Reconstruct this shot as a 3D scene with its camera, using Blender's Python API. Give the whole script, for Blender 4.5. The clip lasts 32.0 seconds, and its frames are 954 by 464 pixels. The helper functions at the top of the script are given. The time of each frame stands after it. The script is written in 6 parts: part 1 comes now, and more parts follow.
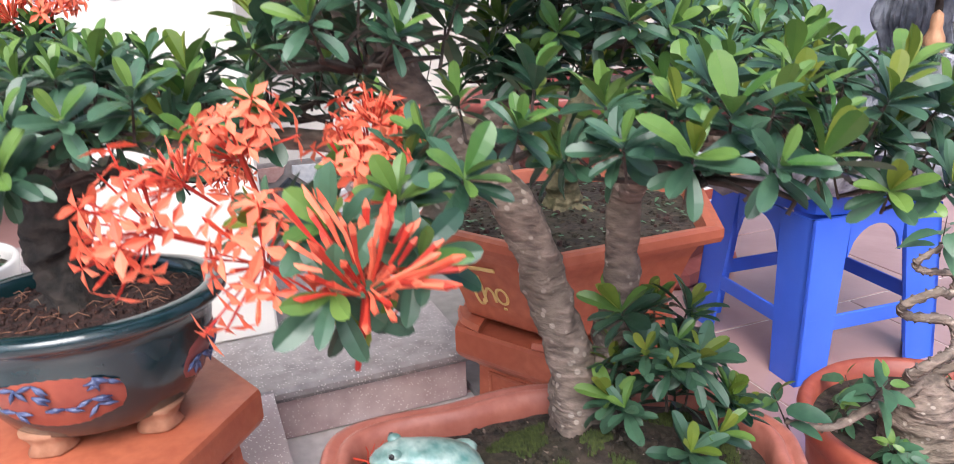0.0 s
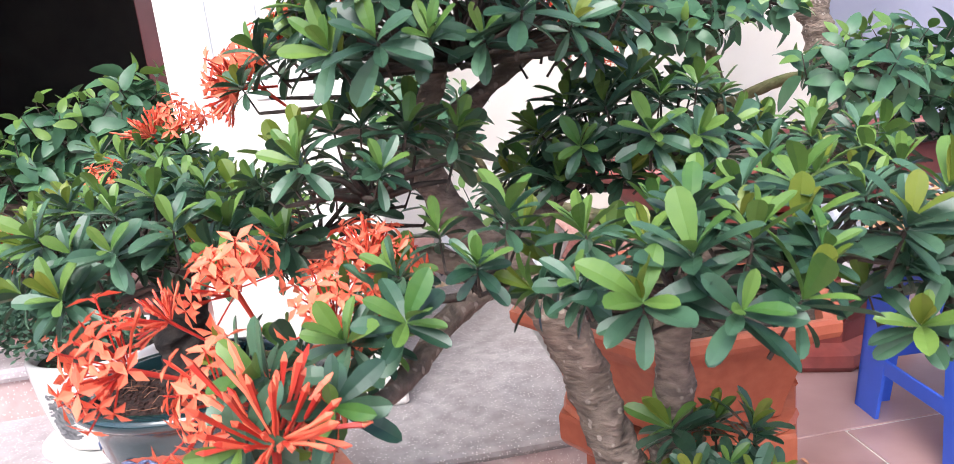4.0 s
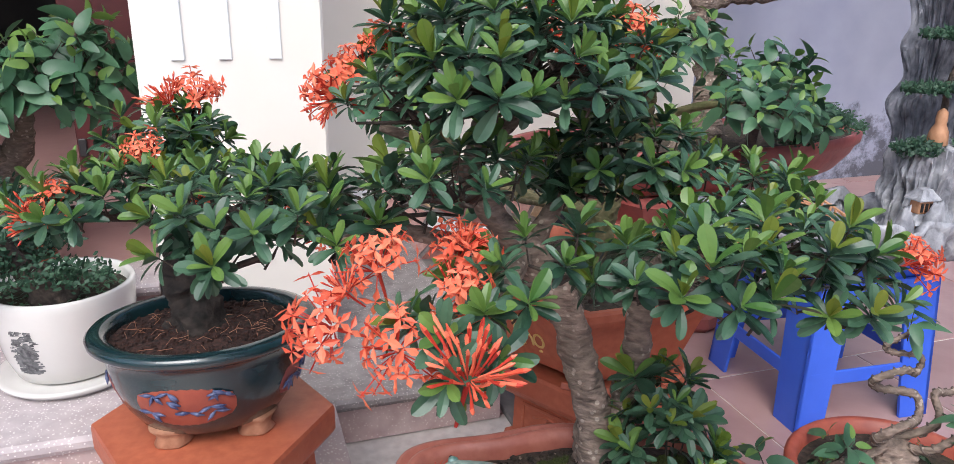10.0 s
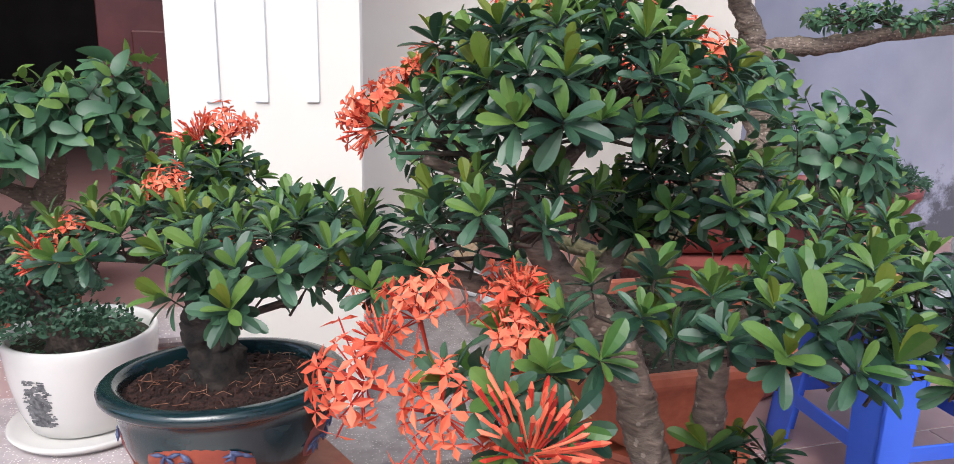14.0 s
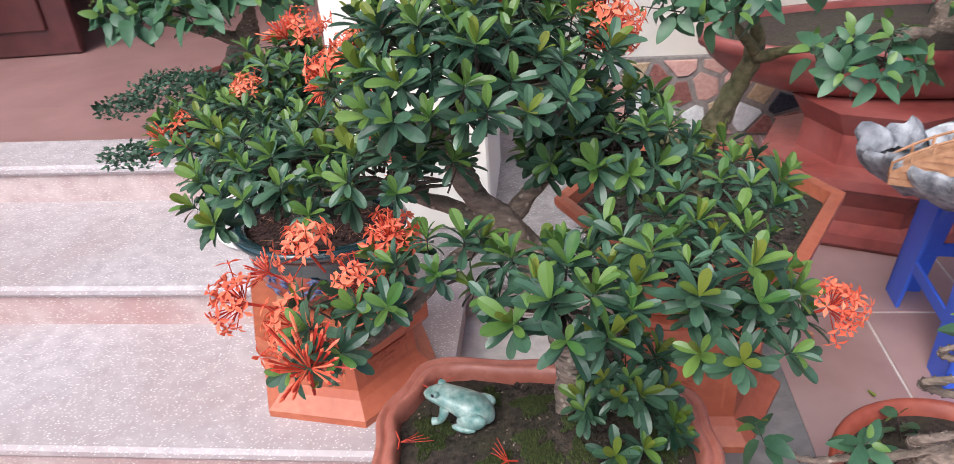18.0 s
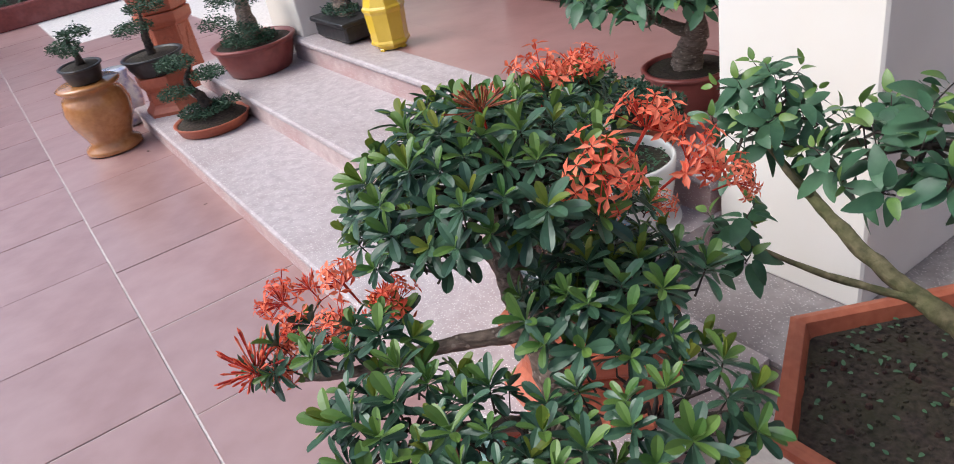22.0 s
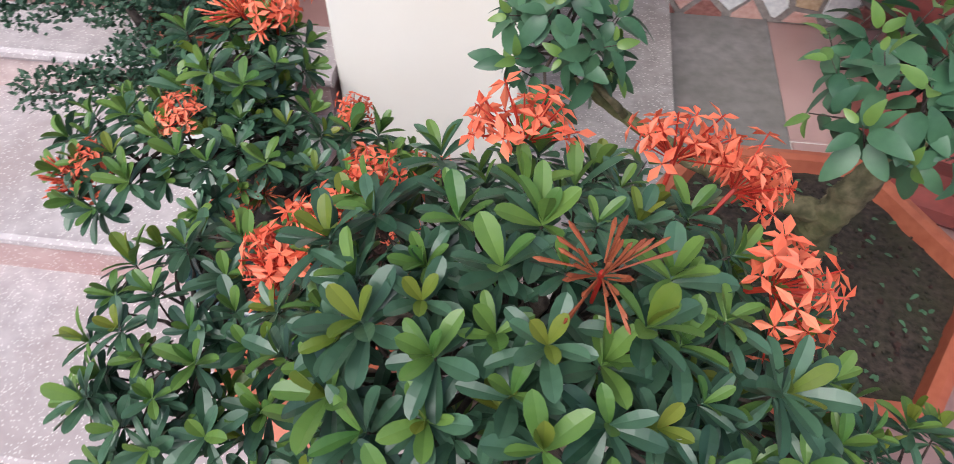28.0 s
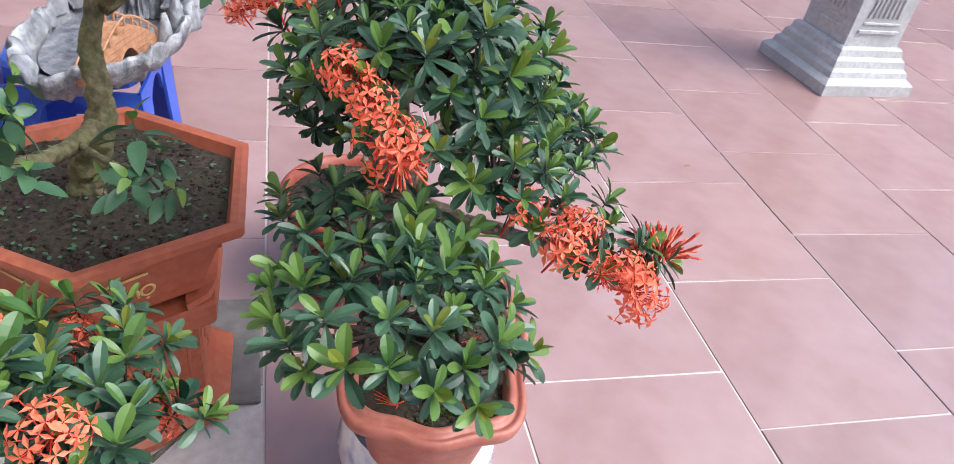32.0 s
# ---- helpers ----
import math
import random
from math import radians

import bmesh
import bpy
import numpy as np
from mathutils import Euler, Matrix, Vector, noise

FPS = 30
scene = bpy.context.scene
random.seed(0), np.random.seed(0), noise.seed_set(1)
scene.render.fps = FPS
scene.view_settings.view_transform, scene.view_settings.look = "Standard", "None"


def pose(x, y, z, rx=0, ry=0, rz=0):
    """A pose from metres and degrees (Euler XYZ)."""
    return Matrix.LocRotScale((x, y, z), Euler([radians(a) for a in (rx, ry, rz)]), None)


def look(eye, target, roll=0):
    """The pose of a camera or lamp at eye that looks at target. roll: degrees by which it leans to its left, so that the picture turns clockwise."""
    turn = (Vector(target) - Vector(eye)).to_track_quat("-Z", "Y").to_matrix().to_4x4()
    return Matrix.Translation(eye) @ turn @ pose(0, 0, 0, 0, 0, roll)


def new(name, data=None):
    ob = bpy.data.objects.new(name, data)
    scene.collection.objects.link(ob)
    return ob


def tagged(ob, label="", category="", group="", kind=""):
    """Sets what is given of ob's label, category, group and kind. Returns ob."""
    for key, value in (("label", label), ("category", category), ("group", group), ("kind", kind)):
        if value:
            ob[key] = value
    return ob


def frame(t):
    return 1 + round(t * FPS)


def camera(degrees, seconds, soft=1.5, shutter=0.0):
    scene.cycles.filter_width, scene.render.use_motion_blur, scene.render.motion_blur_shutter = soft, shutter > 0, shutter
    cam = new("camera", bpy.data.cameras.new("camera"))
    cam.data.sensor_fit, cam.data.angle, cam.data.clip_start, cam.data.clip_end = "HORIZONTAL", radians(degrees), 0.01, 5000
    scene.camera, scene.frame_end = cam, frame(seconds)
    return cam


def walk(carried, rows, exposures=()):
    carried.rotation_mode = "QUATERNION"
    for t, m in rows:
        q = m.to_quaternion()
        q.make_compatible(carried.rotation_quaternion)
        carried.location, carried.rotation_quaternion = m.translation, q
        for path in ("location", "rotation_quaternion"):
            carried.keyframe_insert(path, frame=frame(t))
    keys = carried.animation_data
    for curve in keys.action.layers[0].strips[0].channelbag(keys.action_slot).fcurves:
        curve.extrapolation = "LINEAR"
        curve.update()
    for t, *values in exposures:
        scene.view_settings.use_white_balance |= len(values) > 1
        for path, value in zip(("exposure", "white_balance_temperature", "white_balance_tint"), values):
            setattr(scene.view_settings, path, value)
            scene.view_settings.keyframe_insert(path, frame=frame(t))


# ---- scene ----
cam = camera(64.86, 32.0, soft=0.65, shutter=0.2)
PATH = [
    (0, (-0.233, -0.589, 0.837), (0.454, 1.174, 0.188), -2.1),
    (0.5, (-0.1975, -0.6119, 0.7428), (0.2938, 0.6643, 0.2913), 1.31),
    (1, (-0.1781, -0.5999, 0.6876), (0.2789, 0.689, 0.2365), 2.08),
    (1.5, (-0.1813, -0.5915, 0.6578), (0.258, 0.7061, 0.214), 3.81),
    (2, (-0.1839, -0.5926, 0.6893), (0.1971, 0.7281, 0.2603), 0.98),
    (2.5, (-0.1594, -0.5893, 0.7212), (0.1908, 0.7437, 0.3039), -1.56),
    (3, (-0.115, -0.574, 0.76), (0.296, 1.311, 0.235), -6.5),
    (3.5, (-0.094, -0.618, 0.814), (0.159, 1.314, 0.362), -7.1),
    (4, (-0.102, -0.616, 0.876), (0.133, 1.312, 0.398), -6.2),
    (4.5, (-0.196, -0.61, 0.952), (0.347, 1.21, 0.326), -2.5),
    (6.5, (-0.4352, -0.7239, 0.996), (0.1263, 0.5423, 0.6021), 6.21),
    (7, (-0.4123, -0.7461, 0.9969), (0.1378, 0.5212, 0.5908), 5.06),
    (7.5, (-0.3831, -0.7453, 0.9993), (0.1842, 0.5124, 0.5872), 3.8),
    (8, (-0.3684, -0.7382, 1.0065), (0.1997, 0.5198, 0.5959), 2.53),
    (8.5, (-0.3626, -0.7417, 0.9955), (0.181, 0.5182, 0.5587), 2.72),
    (9, (-0.3588, -0.7494, 0.9975), (0.1385, 0.5298, 0.562), 1.8),
    (9.5, (-0.3453, -0.7493, 0.9938), (0.1238, 0.5387, 0.5529), 1.06),
    (10, (-0.3174, -0.7432, 0.9806), (0.1191, 0.5517, 0.5264), 0.95),
    (10.5, (-0.2754, -0.7186, 0.985), (0.1331, 0.5917, 0.5492), -0.69),
    (11, (-0.2957, -0.6877, 0.9616), (0.0752, 0.6293, 0.5125), -1.77),
    (11.5, (-0.3537, -0.6785, 0.9645), (0.0617, 0.6504, 0.597), 0.81),
    (12, (-0.4089, -0.6849, 0.9548), (0.0669, 0.6281, 0.6033), 3.36),
    (12.5, (-0.3565, -0.6783, 0.9367), (0.1173, 0.6425, 0.6133), 1.43),
    (13, (-0.279, -0.6658, 0.9233), (0.1063, 0.6808, 0.5889), 1.58),
    (13.5, (-0.3102, -0.6402, 0.9276), (0.1045, 0.6975, 0.593), 2.05),
    (15.5, (-0.2933, -0.7423, 0.9642), (-0.0862, 0.6289, 0.5764), -2.73),
    (16, (-0.2846, -0.7154, 0.9431), (-0.0896, 0.656, 0.5496), -2.18),
    (16.5, (-0.2646, -0.7005, 0.9378), (-0.1184, 0.6713, 0.5252), -2.73),
    (17, (-0.193, -0.691, 1.09), (-0.057, 1.098, 0.206), -6.6),
    (17.5, (-0.1157, -0.8112, 1.1326), (-0.0241, 0.4642, 0.4702), 0.21),
    (18, (0.0616, -0.801, 1.1658), (-0.0851, 0.4239, 0.4231), -4.25),
    (18.5, (0.1701, -0.7646, 1.1696), (-0.1927, 0.4165, 0.4301), -9.45),
    (19, (0.2, -0.8022, 1.134), (-0.1589, 0.392, 0.4138), -5.99),
    (19.5, (0.2659, -0.7387, 1.1256), (-0.2604, 0.3938, 0.4086), -7.89),
    (20, (0.3602, -0.6184, 1.1601), (-0.3574, 0.4036, 0.4429), -8.96),
    (20.5, (0.4281, -0.6325, 1.1925), (-0.3169, 0.3586, 0.4602), -8.68),
    (21, (0.4925, -0.516, 1.1843), (-0.422, 0.3058, 0.4347), -9.97),
    (21.5, (0.5505, -0.4295, 1.2149), (-0.4526, 0.2803, 0.4642), -10.31),
    (22, (0.6175, -0.3887, 1.2595), (-0.467, 0.2288, 0.541), -11.59),
    (22.5, (0.6356, -0.2099, 1.2701), (-0.5447, 0.1724, 0.5391), -11.87),
    (23, (0.617, -0.1309, 1.2694), (-0.5952, 0.1719, 0.5534), -12.46),
    (23.5, (0.59, -0.0703, 1.2653), (-0.6129, 0.1916, 0.5182), -15.05),
    (24, (0.5104, 0.0295, 1.2834), (-0.7152, 0.1405, 0.5355), -16.32),
    (24.5, (0.4595, 0.0537, 1.2969), (-0.7574, 0.0922, 0.5281), -13.75),
    (26.5, (0.231, -0.106, 1.264), (-0.986, 0.714, -0.095), -11.4),
    (27, (0.161, -0.183, 1.291), (-0.706, 0.913, -0.14), -7.2),
    (27.5, (0.094, -0.27, 1.295), (-0.401, 0.955, -0.207), -3.2),
    (28, (-0.02, -0.256, 1.3), (-0.207, 1.03, -0.22), -0.3),
    (28.5, (-0.122, -0.291, 1.324), (0.174, 0.962, -0.206), 8.5),
    (29, (-0.245, -0.389, 1.318), (0.323, 0.851, -0.145), 8.9),
    (29.5, (-0.367, -0.334, 1.298), (0.567, 0.665, -0.162), 12.6),
    (30, (-0.579, -0.298, 1.348), (0.602, 0.5, -0.055), 10.9),
    (30.5, (-0.664, -0.215, 1.313), (0.732, 0.291, -0.026), 11.0),
    (31, (-0.721, -0.078, 1.268), (0.761, 0.107, -0.062), 10.2),
    (31.5, (-0.815, 0.063, 1.27), (0.745, -0.188, 0.045), 11.8),
    (32, (-0.808, 0.165, 1.221), (0.741, -0.348, 0.065), 10.5),
]
walk(cam, [(row[0], look(*row[1:])) for row in PATH],
     [(0, 1.22, 6050, 9), (1, 0.93, 6050, 10), (2, 0.85, 6050, 10), (3, 1.25, 6050, 10), (4, 1.42, 6050, 10), (7, 0.6, 6050, 8), (11, 0.68, 6050, 8), (13.5, 0.65, 6050, 8), (17.5, 0.8, 6050, 8), (20, 0.65, 6050, 8), (22, 0.55, 6050, 8), (24.5, 0.48, 6000, 8), (27, 0.32, 6050, 8), (28, 0.6, 6050, 8), (29, 0.92, 6050, 6), (31, 1.14, 6050, 6), (32, 1.04, 6000, 6)])

# ---- world, sun ----
world = bpy.data.worlds.new("sky")
scene.world = world
world.use_nodes = True
wn = world.node_tree.nodes
sky = wn.new("ShaderNodeTexSky")
sky.sky_type = "NISHITA"
sky.sun_disc = False
sky.sun_elevation = radians(52)
sky.sun_rotation = radians(205)
sky.air_density, sky.dust_density = 1.0, 4.0
wn["Background"].inputs[1].default_value = 0.15
world.node_tree.links.new(sky.outputs[0], wn["Background"].inputs[0])
sun = new("sun", bpy.data.lights.new("sun", "SUN"))
sun.data.energy, sun.data.angle, sun.data.color = 1.5, radians(40), (1.0, 0.99, 0.98)
sun.matrix_world = look((-1.4, -3.1, 4.3), (0, 0, 0))


# ---- materials ----
def material(name, c1, c2, scale=20.0, rough=0.6, bump=0.2, detail=6.0, metal=0.0, vary=0.0, big=None, big_scale=2.0, coat=0.0, spec=0.5, speck=None, bands=1.0):
    """A two-scale surface: grain between c1 and c2, and large stains of colour big."""
    m = bpy.data.materials.new(name)
    m.use_nodes = True
    n, l = m.node_tree.nodes, m.node_tree.links
    b = n["Principled BSDF"]
    b.inputs["Roughness"].default_value, b.inputs["Metallic"].default_value = rough, metal
    b.inputs["Specular IOR Level"].default_value = spec
    b.inputs["Coat Weight"].default_value = coat
    b.inputs["Coat Roughness"].default_value = 0.15
    co = n.new("ShaderNodeTexCoord")
    tex = n.new("ShaderNodeTexNoise")
    tex.inputs["Scale"].default_value, tex.inputs["Detail"].default_value = scale, detail
    mp = n.new("ShaderNodeMapping")
    mp.inputs["Scale"].default_value = (1, 1, bands)
    l.new(co.outputs["Object"], mp.inputs["Vector"])
    l.new(mp.outputs[0], tex.inputs["Vector"])
    ramp = n.new("ShaderNodeValToRGB")
    ramp.color_ramp.elements[0].position, ramp.color_ramp.elements[1].position = 0.33, 0.67
    ramp.color_ramp.elements[0].color, ramp.color_ramp.elements[1].color = (*c1, 1), (*c2, 1)
    l.new(tex.outputs["Fac"], ramp.inputs[0])
    out = ramp.outputs[0]
    if big:
        t2 = n.new("ShaderNodeTexNoise")
        t2.inputs["Scale"].default_value, t2.inputs["Detail"].default_value = big_scale, 4
        l.new(co.outputs["Object"], t2.inputs["Vector"])
        r2 = n.new("ShaderNodeMapRange")
        r2.inputs[1].default_value, r2.inputs[2].default_value, r2.inputs[4].default_value = 0.42, 0.72, 0.75
        l.new(t2.outputs["Fac"], r2.inputs[0])
        mx = n.new("ShaderNodeMix")
        mx.data_type = "RGBA"
        mx.inputs[7].default_value = (*big, 1)
        l.new(r2.outputs[0], mx.inputs[0])
        l.new(out, mx.inputs[6])
        out = mx.outputs[2]
    if speck:
        vo = n.new("ShaderNodeTexVoronoi")
        vo.inputs["Scale"].default_value = speck[1]
        l.new(co.outputs["Object"], vo.inputs["Vector"])
        r3 = n.new("ShaderNodeMapRange")
        r3.inputs[1].default_value, r3.inputs[2].default_value = 0.32, 0.22
        l.new(vo.outputs["Distance"], r3.inputs[0])
        wh = n.new("ShaderNodeTexWhiteNoise")
        l.new(vo.outputs["Position"], wh.inputs["Vector"])
        th = n.new("ShaderNodeMath")
        th.operation = "GREATER_THAN"
        th.inputs[1].default_value = 0.45
        l.new(wh.outputs["Value"], th.inputs[0])
        mul = n.new("ShaderNodeMath")
        mul.operation = "MULTIPLY"
        l.new(r3.outputs[0], mul.inputs[0])
        l.new(th.outputs[0], mul.inputs[1])
        mx = n.new("ShaderNodeMix")
        mx.data_type = "RGBA"
        mx.inputs[7].default_value = (*speck[0], 1)
        l.new(mul.outputs[0], mx.inputs[0])
        l.new(out, mx.inputs[6])
        out = mx.outputs[2]
    if vary:
        oi = n.new("ShaderNodeObjectInfo")
        hs = n.new("ShaderNodeHueSaturation")
        r4 = n.new("ShaderNodeMapRange")
        r4.inputs[3].default_value, r4.inputs[4].default_value = 1 - vary, 1 + vary
        l.new(oi.outputs["Random"], r4.inputs[0])
        l.new(r4.outputs[0], hs.inputs["Value"])
        l.new(out, hs.inputs["Color"])
        out = hs.outputs[0]
    l.new(out, b.inputs["Base Color"])
    if bump:
        bp = n.new("ShaderNodeBump")
        bp.inputs["Strength"].default_value, bp.inputs["Distance"].default_value = bump, 0.4 / scale
        l.new(tex.outputs["Fac"], bp.inputs["Height"])
        l.new(bp.outputs[0], b.inputs["Normal"])
    return m


def leaf_material(name, dark, light, rough=0.35, trans=0.25):
    """A waxy leaf: tone varies from leaf to leaf, light comes through a little."""
    m = bpy.data.materials.new(name)
    m.use_nodes = True
    n, l = m.node_tree.nodes, m.node_tree.links
    b = n["Principled BSDF"]
    b.inputs["Roughness"].default_value, b.inputs["Specular IOR Level"].default_value = rough, 0.4
    geo, oi = n.new("ShaderNodeNewGeometry"), n.new("ShaderNodeObjectInfo")
    add = n.new("ShaderNodeMath")
    add.inputs[1].default_value = 0.35
    add.operation = "MULTIPLY_ADD"
    l.new(oi.outputs["Random"], add.inputs[0])
    half = n.new("ShaderNodeMath")
    half.operation = "MULTIPLY"
    half.inputs[1].default_value = 0.65
    l.new(geo.outputs["Random Per Island"], half.inputs[0])
    l.new(half.outputs[0], add.inputs[2])
    co = n.new("ShaderNodeTexCoord")
    tex = n.new("ShaderNodeTexNoise")
    tex.inputs["Scale"].default_value = 90
    l.new(co.outputs["Object"], tex.inputs["Vector"])
    a2 = n.new("ShaderNodeMath")
    a2.operation = "MULTIPLY_ADD"
    a2.inputs[1].default_value = 0.5
    l.new(tex.outputs["Fac"], a2.inputs[0])
    sub = n.new("ShaderNodeMath")
    sub.operation = "SUBTRACT"
    sub.inputs[1].default_value = 0.25
    l.new(add.outputs[0], sub.inputs[0])
    l.new(sub.outputs[0], a2.inputs[2])
    ramp = n.new("ShaderNodeValToRGB")
    ramp.color_ramp.elements[0].color, ramp.color_ramp.elements[1].color = (*dark, 1), (*light, 1)
    l.new(a2.outputs[0], ramp.inputs[0])
    l.new(ramp.outputs[0], b.inputs["Base Color"])
    tr = n.new("ShaderNodeBsdfTranslucent")
    l.new(ramp.outputs[0], tr.inputs[0])
    mix = n.new("ShaderNodeMixShader")
    mix.inputs[0].default_value = trans
    l.new(b.outputs[0], mix.inputs[1])
    l.new(tr.outputs[0], mix.inputs[2])
    l.new(mix.outputs[0], n["Material Output"].inputs[0])
    return m


TERRA = material("terracotta", (0.36, 0.092, 0.045), (0.45, 0.13, 0.066), 60, 0.5, 0.12, big=(0.31, 0.07, 0.036), big_scale=5, vary=0.06)
TERRA_PINK = material("pale_red_terracotta", (0.33, 0.105, 0.072), (0.42, 0.15, 0.11), 70, 0.42, 0.12, big=(0.29, 0.075, 0.05), big_scale=14)
TERRA_RED = material("red_terracotta", (0.30, 0.06, 0.035), (0.38, 0.09, 0.05), 50, 0.45, 0.12, big=(0.22, 0.05, 0.04), big_scale=4)
TERRA_DARK = material("brown_red_glaze", (0.17, 0.035, 0.03), (0.24, 0.055, 0.045), 30, 0.4, 0.1, big=(0.30, 0.10, 0.09), big_scale=6)
GLAZE = material("dark_green_glaze", (0.006, 0.022, 0.026), (0.014, 0.042, 0.046), 18, 0.16, 0.06, big=(0.012, 0.016, 0.02), big_scale=9, coat=0.6)
WHITE_POT = material("white_glaze", (0.66, 0.64, 0.61), (0.72, 0.70, 0.67), 12, 0.22, 0.03, big=(0.55, 0.53, 0.50), big_scale=3, coat=0.4)
INK = material("grey_print", (0.05, 0.05, 0.055), (0.2, 0.2, 0.2), 120, 0.4, 0)
BLUE = material("blue_plastic", (0.03, 0.10, 0.58), (0.045, 0.125, 0.68), 8, 0.38, 0.03, big=(0.05, 0.13, 0.60), big_scale=3)
BLUE_INK = material("cobalt_relief", (0.035, 0.05, 0.13), (0.10, 0.12, 0.22), 60, 0.35, 0.2)
PORCELAIN = material("blue_white_porcelain", (0.70, 0.73, 0.78), (0.76, 0.78, 0.8), 12, 0.15, 0.02, big=(0.05, 0.09, 0.42), big_scale=24, coat=0.5)
SOIL = material("dark_soil", (0.010, 0.007, 0.005), (0.062, 0.042, 0.031), 110, 0.95, 1.0, big=(0.034, 0.032, 0.013), big_scale=22)
MULCH = material("brown_mulch", (0.010, 0.005, 0.0045), (0.062, 0.025, 0.018), 160, 0.95, 1.0)
MOSS = material("moss", (0.028, 0.038, 0.009), (0.085, 0.108, 0.024), 240, 0.95, 1.0)
BARK = material("grey_brown_bark", (0.10, 0.073, 0.058), (0.27, 0.20, 0.16), 60, 0.9, 1.0, big=(0.15, 0.12, 0.085), big_scale=16, bands=2.6, speck=((0.34, 0.28, 0.23), 95))
BARK_DARK = material("dark_bark", (0.022, 0.016, 0.013), (0.08, 0.058, 0.045), 60, 0.9, 1.0)
BARK_BLACK = material("black_brown_bark", (0.010, 0.008, 0.007), (0.042, 0.031, 0.025), 60, 0.9, 1.0)
BARK_MOSSY = material("mossy_bark", (0.06, 0.055, 0.025), (0.2, 0.16, 0.09), 70, 0.9, 1.0, big=(0.09, 0.11, 0.03), big_scale=10)
LEAF = leaf_material("old_leaf", (0.006, 0.026, 0.015), (0.075, 0.15, 0.085), 0.34, 0.08)
LEAF_Y = leaf_material("young_leaf", (0.05, 0.13, 0.03), (0.16, 0.255, 0.055), 0.35, 0.22)
LEAF_B = leaf_material("bronze_leaf", (0.12, 0.19, 0.028), (0.26, 0.27, 0.045), 0.4, 0.35)
LEAF_W = leaf_material("broad_leaf", (0.028, 0.08, 0.042), (0.085, 0.18, 0.09), 0.4, 0.16)
LEAF_J = leaf_material("fine_leaf", (0.012, 0.04, 0.022), (0.05, 0.11, 0.06), 0.6, 0.15)
PETAL = leaf_material("orange_petal", (0.78, 0.11, 0.055), (0.95, 0.33, 0.18), 0.5, 0.3)
PETAL_RED = leaf_material("red_tube", (0.42, 0.02, 0.015), (0.7, 0.08, 0.04), 0.5, 0.25)
PETAL_OLD = leaf_material("faded_petal", (0.25, 0.05, 0.02), (0.45, 0.14, 0.06), 0.6, 0.2)
TILE = material("red_floor_tile", (0.28, 0.163, 0.152), (0.335, 0.205, 0.193), 9, 0.3, 0.05, big=(0.375, 0.25, 0.24), big_scale=2.2, vary=0.09, spec=1.0)
LANDING = material("landing_floor", (0.25, 0.135, 0.125), (0.31, 0.17, 0.16), 7, 0.3, 0.03, big=(0.36, 0.22, 0.21), big_scale=1.5)
GROUT = material("grey_grout", (0.5, 0.46, 0.44), (0.62, 0.58, 0.55), 40, 0.9, 0.3)
TERRAZZO = material("terrazzo_tread", (0.365, 0.315, 0.32), (0.475, 0.42, 0.425), 26, 0.6, 0.15, big=(0.33, 0.255, 0.25), big_scale=2.4, speck=((0.72, 0.69, 0.66), 190))
CEMENT_DAMP = material("damp_cement_strip", (0.15, 0.14, 0.135), (0.22, 0.205, 0.20), 30, 0.7, 0.25, big=(0.11, 0.105, 0.09), big_scale=3.0)
CEMENT = material("worn_cement_ledge", (0.21, 0.19, 0.19), (0.33, 0.30, 0.295), 30, 0.75, 0.25, big=(0.20, 0.165, 0.16), big_scale=3.5, speck=((0.5, 0.46, 0.44), 170))
RISER = material("pink_terrazzo_riser", (0.42, 0.315, 0.30), (0.54, 0.43, 0.41), 22, 0.7, 0.15, big=(0.38, 0.20, 0.19), big_scale=3.0, speck=((0.66, 0.58, 0.55), 170))
PAINT = material("cream_paint", (0.755, 0.73, 0.685), (0.80, 0.775, 0.73), 5, 0.75, 0.04, big=(0.76, 0.70, 0.61), big_scale=1.6)
PAINT_BEIGE = material("beige_wall_paint", (0.72, 0.665, 0.59), (0.78, 0.73, 0.66), 4, 0.8, 0.04, big=(0.70, 0.63, 0.54), big_scale=1.3)
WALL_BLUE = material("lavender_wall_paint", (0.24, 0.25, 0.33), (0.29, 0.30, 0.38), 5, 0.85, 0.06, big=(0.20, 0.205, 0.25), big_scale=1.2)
WOOD = material("dark_red_door_wood", (0.065, 0.015, 0.016), (0.10, 0.026, 0.026), 14, 0.32, 0.05, big=(0.05, 0.012, 0.012), big_scale=3, coat=0.2)
# Near-black colour that puts the unlit room's shade into its walls.
ROOM_SHADE = material("room_shade", (0.03, 0.028, 0.026), (0.05, 0.045, 0.04), 5, 0.9, 0.0)
MORTAR = material("plinth_mortar", (0.21, 0.185, 0.175), (0.31, 0.275, 0.26), 50, 0.95, 0.5)
ROCK = material("grey_rock", (0.13, 0.135, 0.155), (0.50, 0.505, 0.53), 30, 0.85, 1.0, big=(0.17, 0.17, 0.19), big_scale=9)
